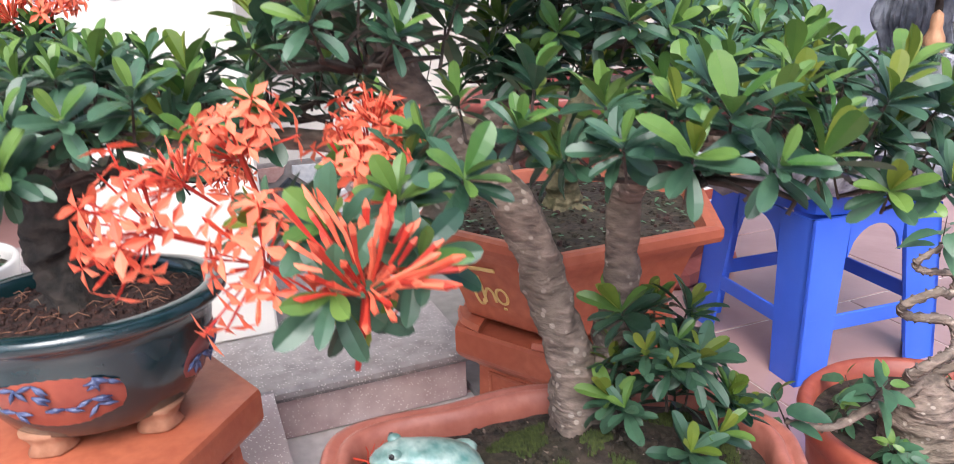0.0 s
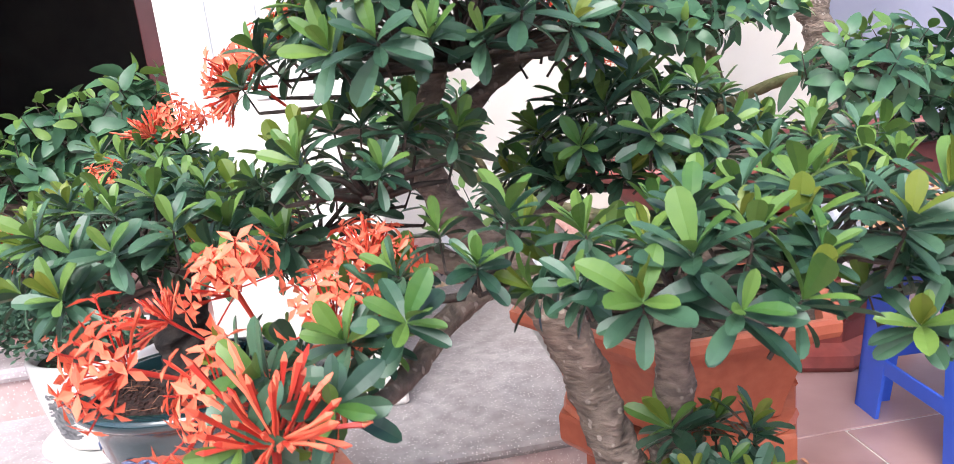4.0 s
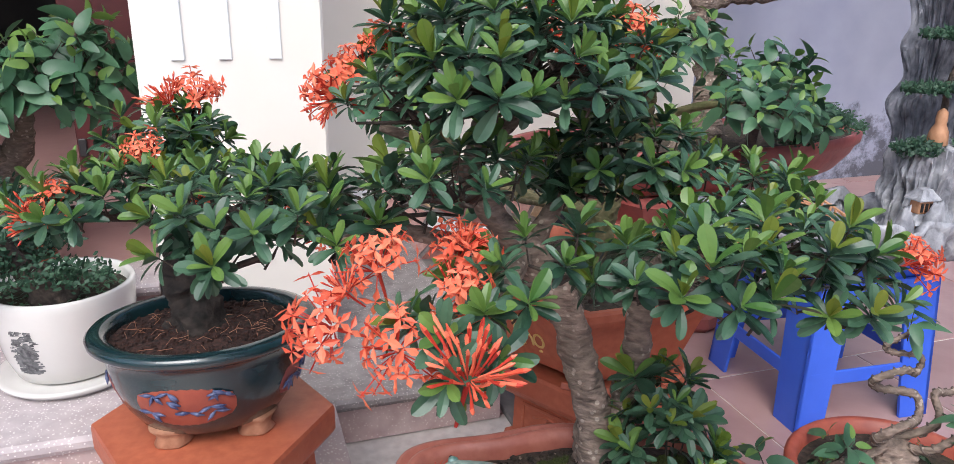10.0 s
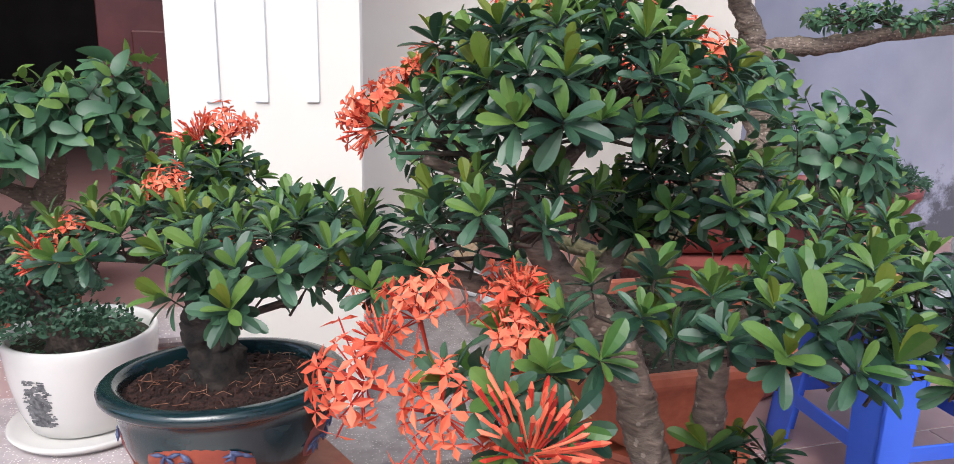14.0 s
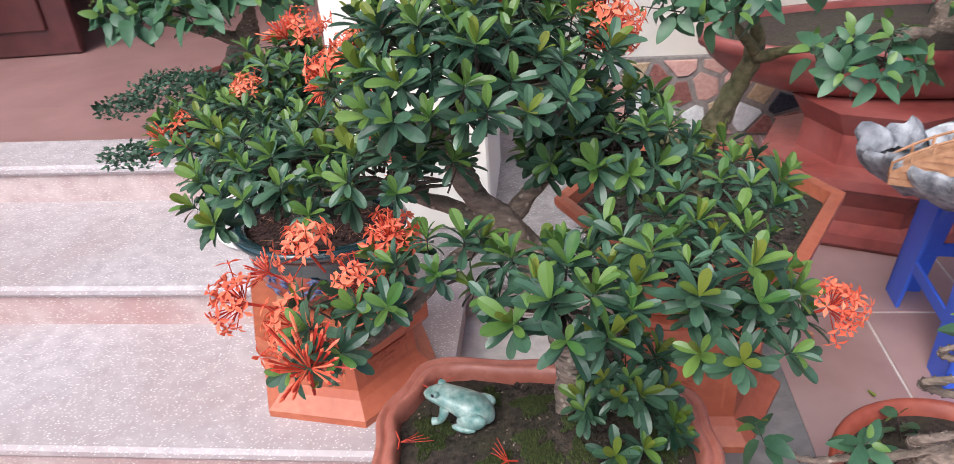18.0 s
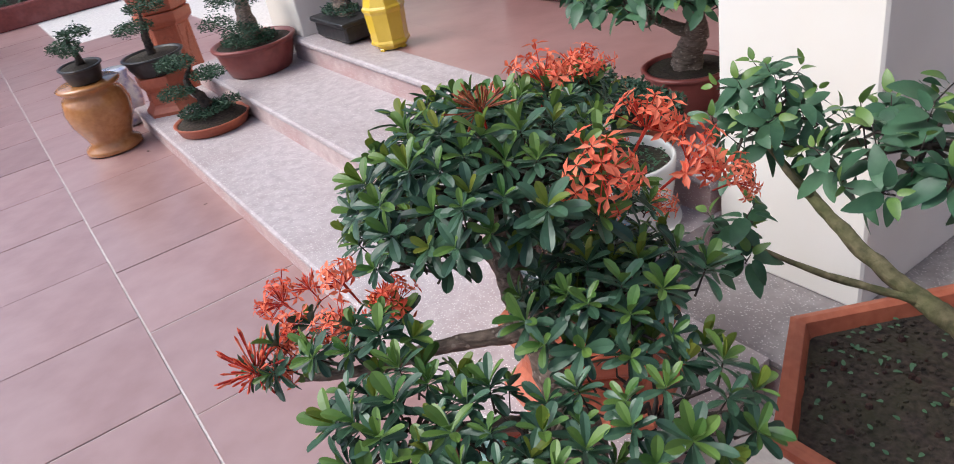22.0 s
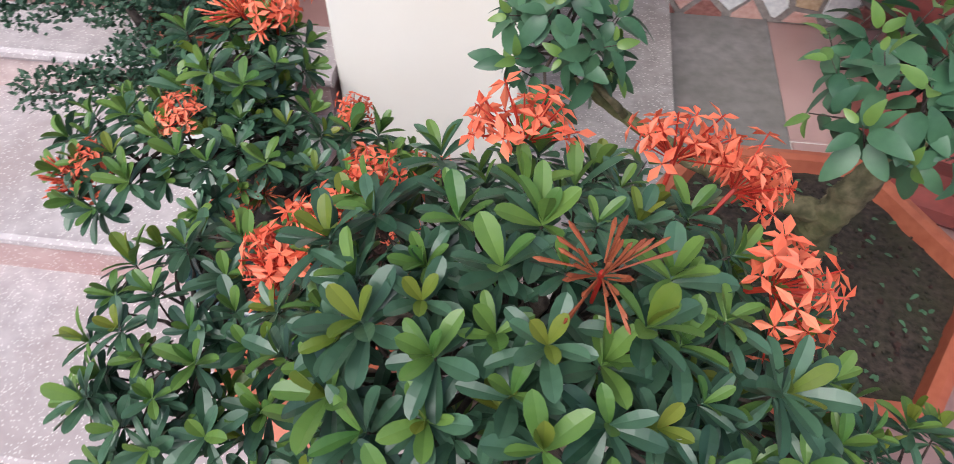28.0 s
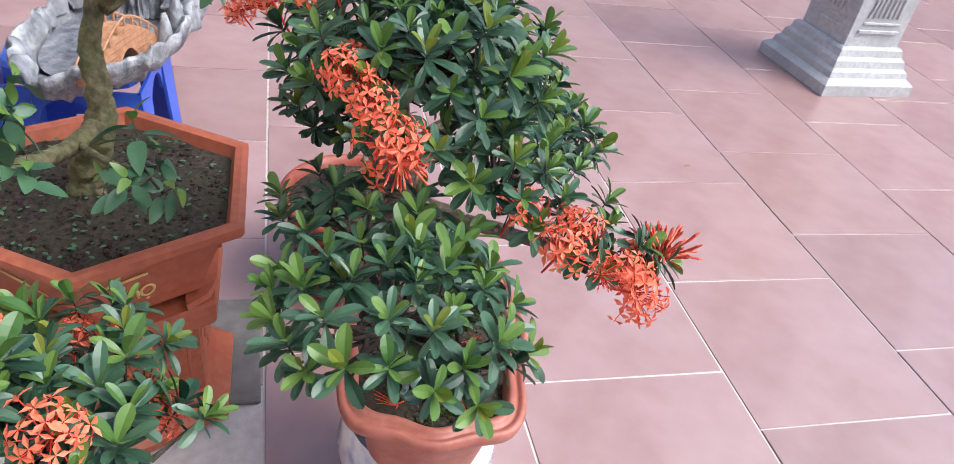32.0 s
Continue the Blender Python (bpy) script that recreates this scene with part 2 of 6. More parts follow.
ROCK_DARK = material("dark_water_rock", (0.07, 0.075, 0.095), (0.27, 0.275, 0.31), 30, 0.8, 1.0, big=(0.16, 0.16, 0.19), big_scale=6)
STONE_GREY = material("carved_grey_stone", (0.42, 0.42, 0.42), (0.55, 0.55, 0.54), 40, 0.8, 0.3, big=(0.34, 0.34, 0.33), big_scale=5)
PLANTER = material("weathered_stone_planter", (0.17, 0.145, 0.125), (0.27, 0.235, 0.20), 40, 0.85, 0.5, big=(0.12, 0.105, 0.09), big_scale=5)
FROG = material("celadon_glaze", (0.10, 0.25, 0.22), (0.46, 0.56, 0.50), 60, 0.3, 0.15, big=(0.06, 0.15, 0.125), big_scale=75, coat=0.25)
BISQUE = material("unglazed_foot", (0.30, 0.13, 0.07), (0.44, 0.22, 0.13), 50, 0.8, 0.4)
GOLD = material("gold_paint", (0.62, 0.42, 0.14), (0.72, 0.52, 0.2), 60, 0.55, 0.2)
OCHRE = material("ochre_jar_glaze", (0.40, 0.17, 0.05), (0.52, 0.24, 0.08), 40, 0.2, 0.3, big=(0.33, 0.12, 0.03), big_scale=8, coat=0.6)
YELLOW = material("yellow_glaze", (0.72, 0.48, 0.04), (0.80, 0.56, 0.07), 10, 0.2, 0.03, big=(0.66, 0.42, 0.03), big_scale=4, coat=0.5)
BLACK = material("black_pot", (0.012, 0.012, 0.013), (0.03, 0.03, 0.032), 30, 0.45, 0.2)
CLAY = material("model_clay", (0.36, 0.17, 0.085), (0.50, 0.27, 0.15), 60, 0.7, 0.4)
BIRD = material("white_bird_glaze", (0.75, 0.75, 0.74), (0.8, 0.8, 0.79), 20, 0.35, 0.0)
WIRE = material("training_wire", (0.10, 0.075, 0.06), (0.16, 0.12, 0.10), 60, 0.45, 0.1, metal=0.5)
STONES = [material("mosaic_" + nm, a, b2, 70, 0.35, 0.1, vary=0.12) for nm, a, b2 in (
    ("pink", (0.55, 0.30, 0.26), (0.66, 0.42, 0.37)), ("white", (0.55, 0.56, 0.58), (0.72, 0.72, 0.72)),
    ("red", (0.20, 0.07, 0.06), (0.33, 0.15, 0.13)), ("tan", (0.40, 0.27, 0.16), (0.55, 0.42, 0.28)),
    ("black", (0.015, 0.02, 0.03), (0.06, 0.07, 0.09)), ("grey", (0.22, 0.22, 0.23), (0.36, 0.35, 0.35)))]


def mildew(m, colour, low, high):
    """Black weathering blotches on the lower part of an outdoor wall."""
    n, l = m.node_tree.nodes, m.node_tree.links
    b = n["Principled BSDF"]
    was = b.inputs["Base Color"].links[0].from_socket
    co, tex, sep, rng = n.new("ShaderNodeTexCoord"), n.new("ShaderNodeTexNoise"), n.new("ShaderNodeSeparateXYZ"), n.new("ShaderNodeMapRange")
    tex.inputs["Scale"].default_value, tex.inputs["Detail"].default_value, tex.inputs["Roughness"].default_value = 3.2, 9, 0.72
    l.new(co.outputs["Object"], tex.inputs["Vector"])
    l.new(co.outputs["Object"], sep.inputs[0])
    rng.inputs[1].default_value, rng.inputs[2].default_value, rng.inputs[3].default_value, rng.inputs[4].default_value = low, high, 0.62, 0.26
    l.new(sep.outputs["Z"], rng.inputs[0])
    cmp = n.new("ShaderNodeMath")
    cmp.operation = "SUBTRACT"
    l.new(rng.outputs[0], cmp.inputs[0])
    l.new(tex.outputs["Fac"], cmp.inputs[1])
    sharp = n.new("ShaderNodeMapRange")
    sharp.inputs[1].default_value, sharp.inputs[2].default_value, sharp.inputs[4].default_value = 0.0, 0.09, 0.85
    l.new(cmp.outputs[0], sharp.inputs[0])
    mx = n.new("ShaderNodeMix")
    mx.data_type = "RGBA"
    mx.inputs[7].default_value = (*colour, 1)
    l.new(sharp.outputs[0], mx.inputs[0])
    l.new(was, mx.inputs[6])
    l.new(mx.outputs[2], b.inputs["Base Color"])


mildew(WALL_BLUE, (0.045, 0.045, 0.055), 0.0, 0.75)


# ---- mesh helpers ----
class Geo:
    """Vertices, faces and a material number a face."""

    def __init__(self):
        self.v, self.f, self.m = [], [], []

    def add(self, verts, faces, mat=0):
        k = len(self.v)
        self.v += [tuple(p) for p in verts]
        self.f += [tuple(i + k for i in q) for q in faces]
        self.m += [mat] * len(faces)
        return self

    def join(self, other, mx=None, mat=None):
        k = len(self.v)
        self.v += [tuple(mx @ Vector(p)) for p in other.v] if mx else other.v
        self.f += [tuple(i + k for i in q) for q in other.f]
        self.m += other.m if mat is None else [mat] * len(other.f)
        return self

    def loft(self, rings, caps=(True, True), mat=0, closed=True):
        n = len(rings[0])
        verts = [p for r in rings for p in r]
        faces = []
        for a in range(len(rings) - 1):
            for i in range(n if closed else n - 1):
                j = (i + 1) % n
                faces.append((a * n + i, a * n + j, (a + 1) * n + j, (a + 1) * n + i))
        if caps[0]:
            faces.append(tuple(range(n - 1, -1, -1)))
        if caps[1]:
            faces.append(tuple(range((len(rings) - 1) * n, len(rings) * n)))
        return self.add(verts, faces, mat)

    def box(self, x0, y0, z0, x1, y1, z1, bevel=0.0, mat=0):
        b = min(bevel, (x1 - x0) / 3, (y1 - y0) / 3, (z1 - z0) / 3)
        if not b:
            r = lambda z: [(x0, y0, z), (x1, y0, z), (x1, y1, z), (x0, y1, z)]
            return self.loft([r(z0), r(z1)], mat=mat)
        def ring(z, d):
            return [(x0 + b + d, y0 + d, z), (x1 - b - d, y0 + d, z), (x1 - d, y0 + b + d, z), (x1 - d, y1 - b - d, z),
                    (x1 - b - d, y1 - d, z), (x0 + b + d, y1 - d, z), (x0 + d, y1 - b - d, z), (x0 + d, y0 + b + d, z)]
        return self.loft([ring(z0, b * 0.7), ring(z0 + b, 0), ring(z1 - b, 0), ring(z1, b * 0.7)], mat=mat)

    def tube(self, pts, radii, n=7, mat=0, rough=0.0, seed=0):
        pts = [Vector(p) for p in pts]
        rings = []
        up = Vector((0.31, 0.22, 0.93))
        for i, p in enumerate(pts):
            d = (pts[min(i + 1, len(pts) - 1)] - pts[max(i - 1, 0)]).normalized()
            a = d.cross(up)
            if a.length < 0.1:
                a = d.cross(Vector((1, 0, 0)))
            a.normalize()
            b = d.cross(a)
            r = radii[i] if hasattr(radii, "__len__") else radii
            ring = []
            for k in range(n):
                w = 2 * math.pi * k / n
                q = 1 + rough * noise.noise(p * 40 + Vector((math.cos(w), math.sin(w), seed)) * 1.3)
                ring.append(p + (a * math.cos(w) + b * math.sin(w)) * r * q)
            rings.append(ring)
        return self.loft(rings, mat=mat)


def curve(points, n=6):
    """A smooth line through points (Catmull-Rom), n steps a stretch."""
    p = [Vector(q) for q in points]
    p = [2 * p[0] - p[1]] + p + [2 * p[-1] - p[-2]]
    out = []
    for i in range(1, len(p) - 2):
        for k in range(n):
            t = k / n
            out.append(0.5 * (2 * p[i] + (p[i + 1] - p[i - 1]) * t + (2 * p[i - 1] - 5 * p[i] + 4 * p[i + 1] - p[i + 2]) * t * t
                              + (3 * p[i] - p[i - 1] - 3 * p[i + 1] + p[i + 2]) * t ** 3))
    return out + [p[-2]]


def ease(values, count):
    """Numbers spread evenly over count places."""
    return list(np.interp(np.linspace(0, 1, count), np.linspace(0, 1, len(values)), values))


def ring(n, rx, ry, z, phase=0.0, lobes=0, depth=0.0, cx=0.0, cy=0.0):
    out = []
    for k in range(n):
        w = 2 * math.pi * k / n
        q = 1 + depth * math.cos(lobes * w)
        out.append((cx + rx * q * math.cos(w + phase), cy + ry * q * math.sin(w + phase), z))
    return out


def lathe(profile, n=40, ry=1.0, mat=0, caps=(True, True), lobes=0, depth=0.0, phase=0.0):
    return Geo().loft([ring(n, r, r * ry, z, phase, lobes, depth) for r, z in profile], caps, mat)


def mesh_of(name, geo, mats, smooth=False):
    me = bpy.data.meshes.new(name)
    me.from_pydata(geo.v, [], geo.f)
    for m in mats:
        me.materials.append(m)
    me.polygons.foreach_set("material_index", geo.m)
    me.polygons.foreach_set("use_smooth", [smooth] * len(geo.f))
    me.update()
    return me


def thing(name, label, category, at=(0, 0, 0), rz=0.0, group="", kind=""):
    ob = new(name)
    ob.matrix_world = pose(*at, 0, 0, rz)
    return tagged(ob, label, category, group, kind)


def part(name, geo, mat, parent, label="", smooth=False, m=None):
    mats = mat if isinstance(mat, list) else [mat]
    ob = new(name, mesh_of(name, geo, mats, smooth) if isinstance(geo, Geo) else geo)
    if parent:
        ob.parent = parent
    if m:
        ob.matrix_basis = m
    if label:
        ob["label"] = label
    return ob


def structure(name, geo, mat, label, category, smooth=False):
    return tagged(part(name, geo, mat, None, smooth=smooth), label, category, "", "structure")


rnd = random.Random(7)


# ---- ground, steps, walls ----
RISE, Y1, Y2, Y3 = 0.115, 0.149, 0.519, 0.921
WALL_Y, PORCH_Y = 1.80, 2.02
ground = structure("ground", Geo().box(-60, -60, -0.3, 60, 60, -0.0035), GROUT, "courtyard ground under red floor tiles with grey joints", "ground")


def nosed_step(name, x0, x1, y0, y1, z0, z1, label, top=None):
    """A step: pink riser and a grey terrazzo tread with a rounded nose."""
    g = Geo().box(x0, y0 + 0.012, z0, x1 - 0.012, y1, z1 - 0.03)
    ob = structure(name, g, RISER, label, "step")
    nose = [(y0 + 0.012, z1 - 0.03), (y0 + 0.002, z1 - 0.028), (y0 - 0.004, z1 - 0.018), (y0 - 0.003, z1 - 0.007), (y0 + 0.006, z1)]
    sec = lambda x: [(x, a, b) for a, b in nose] + [(x, y1, z1), (x, y1, z1 - 0.03)]
    t = Geo().loft([sec(x1), sec(x0)])
    part("tread", t, top or TERRAZZO, ob, "worn grey speckled terrazzo tread")
    return ob


nosed_step("step_1", -3.75, -0.15, Y1, 0.694, 0.0, RISE, "lowest wide terrazzo step with pink riser")
nosed_step("step_side", -0.52, 0.25, 0.70, WALL_Y, 0.0, RISE - 0.0005, "worn cement ledge carrying the column beside the porch", CEMENT)
structure("step_low_side", Geo().box(0.252, 0.20, -0.004, 0.56, WALL_Y, 0.012, 0.004), CEMENT_DAMP, "low dark grey cement strip beside the ledge", "step")
nosed_step("step_2", -3.75, -0.49, Y2, Y3 + 0.1, RISE, 2 * RISE, "middle terrazzo step with stained pink riser")
nosed_step("step_3", -3.2, -0.49, Y3, Y3 + 0.17, 2 * RISE, 3 * RISE, "upper terrazzo step at the edge of the porch")
structure("porch_floor", Geo().box(-3.6, Y3 + 0.172, 0.1, -0.49, 1.372, 3 * RISE - 0.001).box(-3.6, 1.3725, 0.1, -0.154, 4.5, 3 * RISE - 0.001), LANDING, "red-brown polished porch floor", "floor")

COL = (-0.485, 0.948, -0.104, 1.37)
g = Geo()
x0, y0, x1, y1 = COL
g.box(x0, y0, RISE, x1, y1, 3.2, 0.006)
column = structure("column_1", g, PAINT, "square cream-painted masonry column with white flutes", "column")
for xx in (-0.416, -0.323, -0.221):
    part("flute", Geo().box(xx, y0 - 0.005, 0.818, xx + 0.027, y0 + 0.002, 3.0, 0.002), BIRD, column, "raised white fillet")
g = Geo().box(-3.52, 0.96, 2 * RISE, -3.10, 1.38, 3.2, 0.006)
structure("column_2", g, PAINT_BEIGE, "far square beige porch column", "column")

# house wall right of the porch, with an opening-free plinth of broken stone
structure("wall_house", Geo().box(-0.15, WALL_Y, 0.0, 1.42, WALL_Y + 0.2, 3.2), PAINT_BEIGE, "beige painted house wall", "wall")
structure("wall_return", Geo().box(-0.15, WALL_Y + 0.2, 0.0, 0.05, PORCH_Y, 3.2), PAINT_BEIGE, "beige return wall of the porch", "wall")
structure("wall_porch_west", Geo().box(-6.0, PORCH_Y, 0.0, -2.52, PORCH_Y + 0.2, 3.2), PAINT_BEIGE, "beige porch wall beside the door", "wall")
structure("wall_porch_east", Geo().box(-0.25, PORCH_Y, 0.0, 0.05, PORCH_Y + 0.2, 3.2), PAINT_BEIGE, "narrow beige porch wall", "wall")
structure("wall_over_door", Geo().box(-2.52, PORCH_Y, 2.7, -0.25, PORCH_Y + 0.2, 3.2), PAINT_BEIGE, "beige wall over the doorway", "wall")
structure("ceiling", Geo().box(-6.2, 0.7, 3.2, 1.9, 4.8, 3.35), PAINT, "cream porch ceiling slab", "ceiling")
# Room behind the doorway: its darkness is in the wall colour.
structure("wall_room_back", Geo().box(-3.0, 4.5, 0.0, 0.3, 4.6, 3.2), ROOM_SHADE, "back wall of the room, coloured near black for its shade", "wall")
structure("wall_room_west", Geo().box(-3.0, PORCH_Y + 0.2, 0.0, -2.9, 4.5, 3.2), ROOM_SHADE, "side wall of the room, coloured near black for its shade", "wall")
structure("wall_room_east", Geo().box(0.06, PORCH_Y + 0.2, 0.0, 0.16, 4.5, 3.2), ROOM_SHADE, "side wall of the room, coloured near black for its shade", "wall")
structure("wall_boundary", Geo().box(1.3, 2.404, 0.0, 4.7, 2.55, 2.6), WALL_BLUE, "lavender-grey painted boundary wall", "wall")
# Added wall out of view, there to keep light off the eastern tiles.
structure("shade_wall_east", Geo().box(4.704, -9.0, 0.0, 4.9, 2.55, 3.4), WALL_BLUE, "added unseen lavender-grey wall that darkens the east side of the yard", "wall")
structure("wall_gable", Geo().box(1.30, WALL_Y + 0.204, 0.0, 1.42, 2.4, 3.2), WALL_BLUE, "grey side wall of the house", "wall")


def door_leaf(name, x0, x1, y, label, turn=0.0):
    d = thing(name, label, "door", (x0, y, 3 * RISE), turn, kind="structure")
    w = x1 - x0
    lf = part("leaf", Geo().box(0, -0.02, 0.004, w, 0.02, 2.3, 0.004), WOOD, d)
    for z0, z1 in ((0.1, 0.62), (0.72, 1.2), (1.3, 2.2)):
        part("panel", Geo().box(0.1, -0.034, z0, w - 0.1, -0.018, z1, 0.012), WOOD, lf, "raised panel")
    part("hinge", Geo().box(0.005, -0.03, 0.06, 0.03, -0.018, 0.12, 0.003), BLACK, lf, "dark metal hinge")
    return d


door_leaf("door_1", -2.56, -1.76, PORCH_Y - 0.15, "dark red wooden door leaf with raised panels standing ajar", 6)
door_leaf("door_2", -0.80, -0.26, PORCH_Y + 0.02, "dark red wooden door leaf beside the open doorway")


# ---- plants: leaves, flowers, trees ----
def leaf_geo(length, width, fold=0.25, droop=0.25, mat=0, tip=0.0):
    """One leaf along +x, its face up."""
    g = Geo()
    xs = (0.10, 0.26, 0.46, 0.68, 0.86, 0.96)
    ws = (0.30, 0.56, 0.84, 1.0, 0.86, 0.50) if not tip else (0.6, 0.92, 1.0, 0.82, 0.5, 0.2)
    v = [(0, 0, 0)]
    for x, w in zip(xs, ws):
        z = -droop * length * x * x
        h = width / 2 * w
        v += [(x * length, -h, z + fold * h), (x * length, 0, z), (x * length, h, z + fold * h)]
    v.append((length, 0, -droop * length))
    f = [(0, 1, 2), (0, 2, 3)]
    for a in (1, 4, 7, 10, 13):
        f += [(a, a + 3, a + 4, a + 1), (a + 1, a + 4, a + 5, a + 2)]
    f += [(16, 19, 17), (17, 19, 18)]
    return g.add(v, f, mat)


def spin(az, el, roll=0.0):
    return Matrix.Rotation(az, 4, "Z") @ Matrix.Rotation(-el, 4, "Y") @ Matrix.Rotation(roll, 4, "X")


def rosette_geo(seed, young=0):
    """A whorl of narrow ixora leaves about +z, older ones outside."""
    r = random.Random(seed)
    g = Geo()
    for count, el, ln, mat in ((4, -8, 0.033, 0), (5, 22, 0.0355, 0), (4, 47, 0.035, 1 if r.random() < 0.55 else 0), (3, 70, 0.031, 1 + young)):
        off = r.uniform(0, 6)
        for i in range(count):
            if r.random() < 0.08:
                continue
            az = off + 2 * math.pi * i / count + r.uniform(-0.25, 0.25)
            e = radians(el + r.uniform(-14, 12))
            s = r.uniform(0.8, 1.2)
            lg = leaf_geo(ln * s, 0.0116 * s * r.uniform(0.85, 1.2), 0.34, r.uniform(0.05, 0.35), mat)
            g.join(lg, Matrix.Translation((0, 0, 0.004 * (el / 26))) @ spin(az, e, r.uniform(-0.35, 0.35)))
    g.tube([(0, 0, -0.03), (0, 0, 0.006)], [0.0016, 0.001], 4, 3)
    return g


ROSETTES = [mesh_of("leaf_whorl", rosette_geo(100 + k, 1 if k in (3, 7) else 0), [LEAF, LEAF_Y, LEAF_B, BARK_DARK]) for k in range(9)]


def star_geo(r, size):
    """A four-petalled ixora flower on a thin tube, facing +x at the end."""
    g = Geo()
    L = 0.024 * size * r.uniform(0.7, 1.35)
    g.tube([(0, 0, 0), (L, 0, 0)], [0.0007, 0.0008], 3, 1)
    turn = r.uniform(0, 1.6)
    tx, ty = r.gauss(0, 0.28), r.gauss(0, 0.28)
    for k in range(4):
        w = turn + k * math.pi / 2 + r.uniform(-0.12, 0.12)
        c, s = math.cos(w), math.sin(w)
        pl, pw = 0.0112 * size * r.uniform(0.85, 1.15), 0.0026 * size
        off = lambda a, b: L + a * tx + b * ty
        tip = (off(c * pl, s * pl) + r.uniform(-0.0025, 0.001), c * pl, s * pl)
        m1 = (off(c * pl * 0.5, s * pl * 0.5) + 0.0012, c * pl * 0.5 - s * pw, s * pl * 0.5 + c * pw)
        m2 = (off(c * pl * 0.5, s * pl * 0.5) + 0.0012, c * pl * 0.5 + s * pw, s * pl * 0.5 - c * pw)
        g.add([(L, 0, 0), m1, tip, m2], [(0, 1, 2), (0, 2, 3)], 0)
    g.tube([(L, 0, 0), (L + 0.003, 0, 0)], [0.0008, 0.0003], 3, 1)
    return g


def head_geo(seed, kind):
    """A flower head about +z. kind: open stars, buds, or a faded brush."""
    r = random.Random(seed)
    g = Geo()
    n = {"open": 32, "bud": 46, "faded": 30}[kind]
    for i in range(n):
        az = i * 2.39996 + r.uniform(-0.5, 0.5)
        el = math.asin(min(0.99, max(0.05, 1 - (i + 0.5) / n * (0.88 if kind == "open" else 0.95)))) + r.gauss(0, 0.13)
        if kind == "bud":
            el = max(el, radians(28) + 0.2 * r.random())
        mx = spin(az, el, 0)
        size = r.uniform(0.8, 1.2)
        start = Matrix.Translation((0.006 * math.cos(az) * math.cos(el), 0.006 * math.sin(az) * math.cos(el), 0.004 + r.uniform(0, 0.006)))
        if kind == "open" and r.random() < 0.84:
            sg = star_geo(r, size * 1.2)
        else:
            L = (0.028 if kind != "open" else 0.026) * size * r.uniform(0.75, 1.25)
            bend = r.uniform(-0.006, 0.004)
            sg = Geo().tube([(0, 0, 0), (L * 0.6, 0, bend * 0.6), (L, 0, bend * 1.6)], [0.0006, 0.0009, 0.0016], 4, (1 if r.random() < 0.55 else 0) if kind != "faded" else 2)
            sg.tube([(L, 0, bend * 1.6), (L * 1.14, 0, bend * 1.8)], [0.0018, 0.0004], 4, (0 if r.random() < 0.85 else 1) if kind != "faded" else 2)
        g.join(sg, start @ mx)
    g.tube([(0, 0, -0.035), (0, 0, 0.008)], [0.0014, 0.0022], 5, 1)
    return g


HEADS = {k: [mesh_of("flower_head", head_geo(s, k), [PETAL, PETAL_RED, PETAL_OLD], False) for s in seeds]
         for k, seeds in (("open", (1, 2, 3)), ("bud", (4, 5)), ("faded", (6,)))}


def aim(at, direction, turn=0.0, scale=1.0):
    q = Vector(direction).to_track_quat("Z", "Y").to_matrix().to_4x4()
    return Matrix.Translation(at) @ q @ Matrix.Rotation(turn, 4, "Z") @ Matrix.Scale(scale, 4)


def scatter(pads, gap, rng, tries=2600, low=-0.25):
    """Points and directions over the skins of pads (centre, radii), none inside another pad."""
    out = []
    for (c, rad, weight) in pads:
        c, rad = Vector(c), Vector(rad)
        for _ in range(int(tries * weight)):
            d = Vector((rng.gauss(0, 1), rng.gauss(0, 1), rng.gauss(0.25, 1))).normalized()
            if d.z < low:
                continue
            k = rng.uniform(0.80, 1.05)
            p = c + Vector((d.x * rad.x, d.y * rad.y, d.z * rad.z)) * k
            inside = noise.noise(p * 17 + Vector((3.1, 7.7, 1.9))) < -0.27
            for (c2, r2, _w) in pads:
                e = p - Vector(c2)
                if (e.x / r2[0]) ** 2 + (e.y / r2[1]) ** 2 + (e.z / r2[2]) ** 2 < 0.6:
                    inside = True
                    break
            if inside or any((p - q).length < gap * (1.35 if weight < 0.45 else 1.0) for q, _d, _c in out):
                continue
            nrm = Vector((d.x / rad.x, d.y / rad.y, d.z / rad.z)).normalized()
            out.append((p, (nrm + Vector((0, 0, 1.05)) + Vector((rng.gauss(0, 0.2), rng.gauss(0, 0.2), 0))).normalized(), c))
    return out


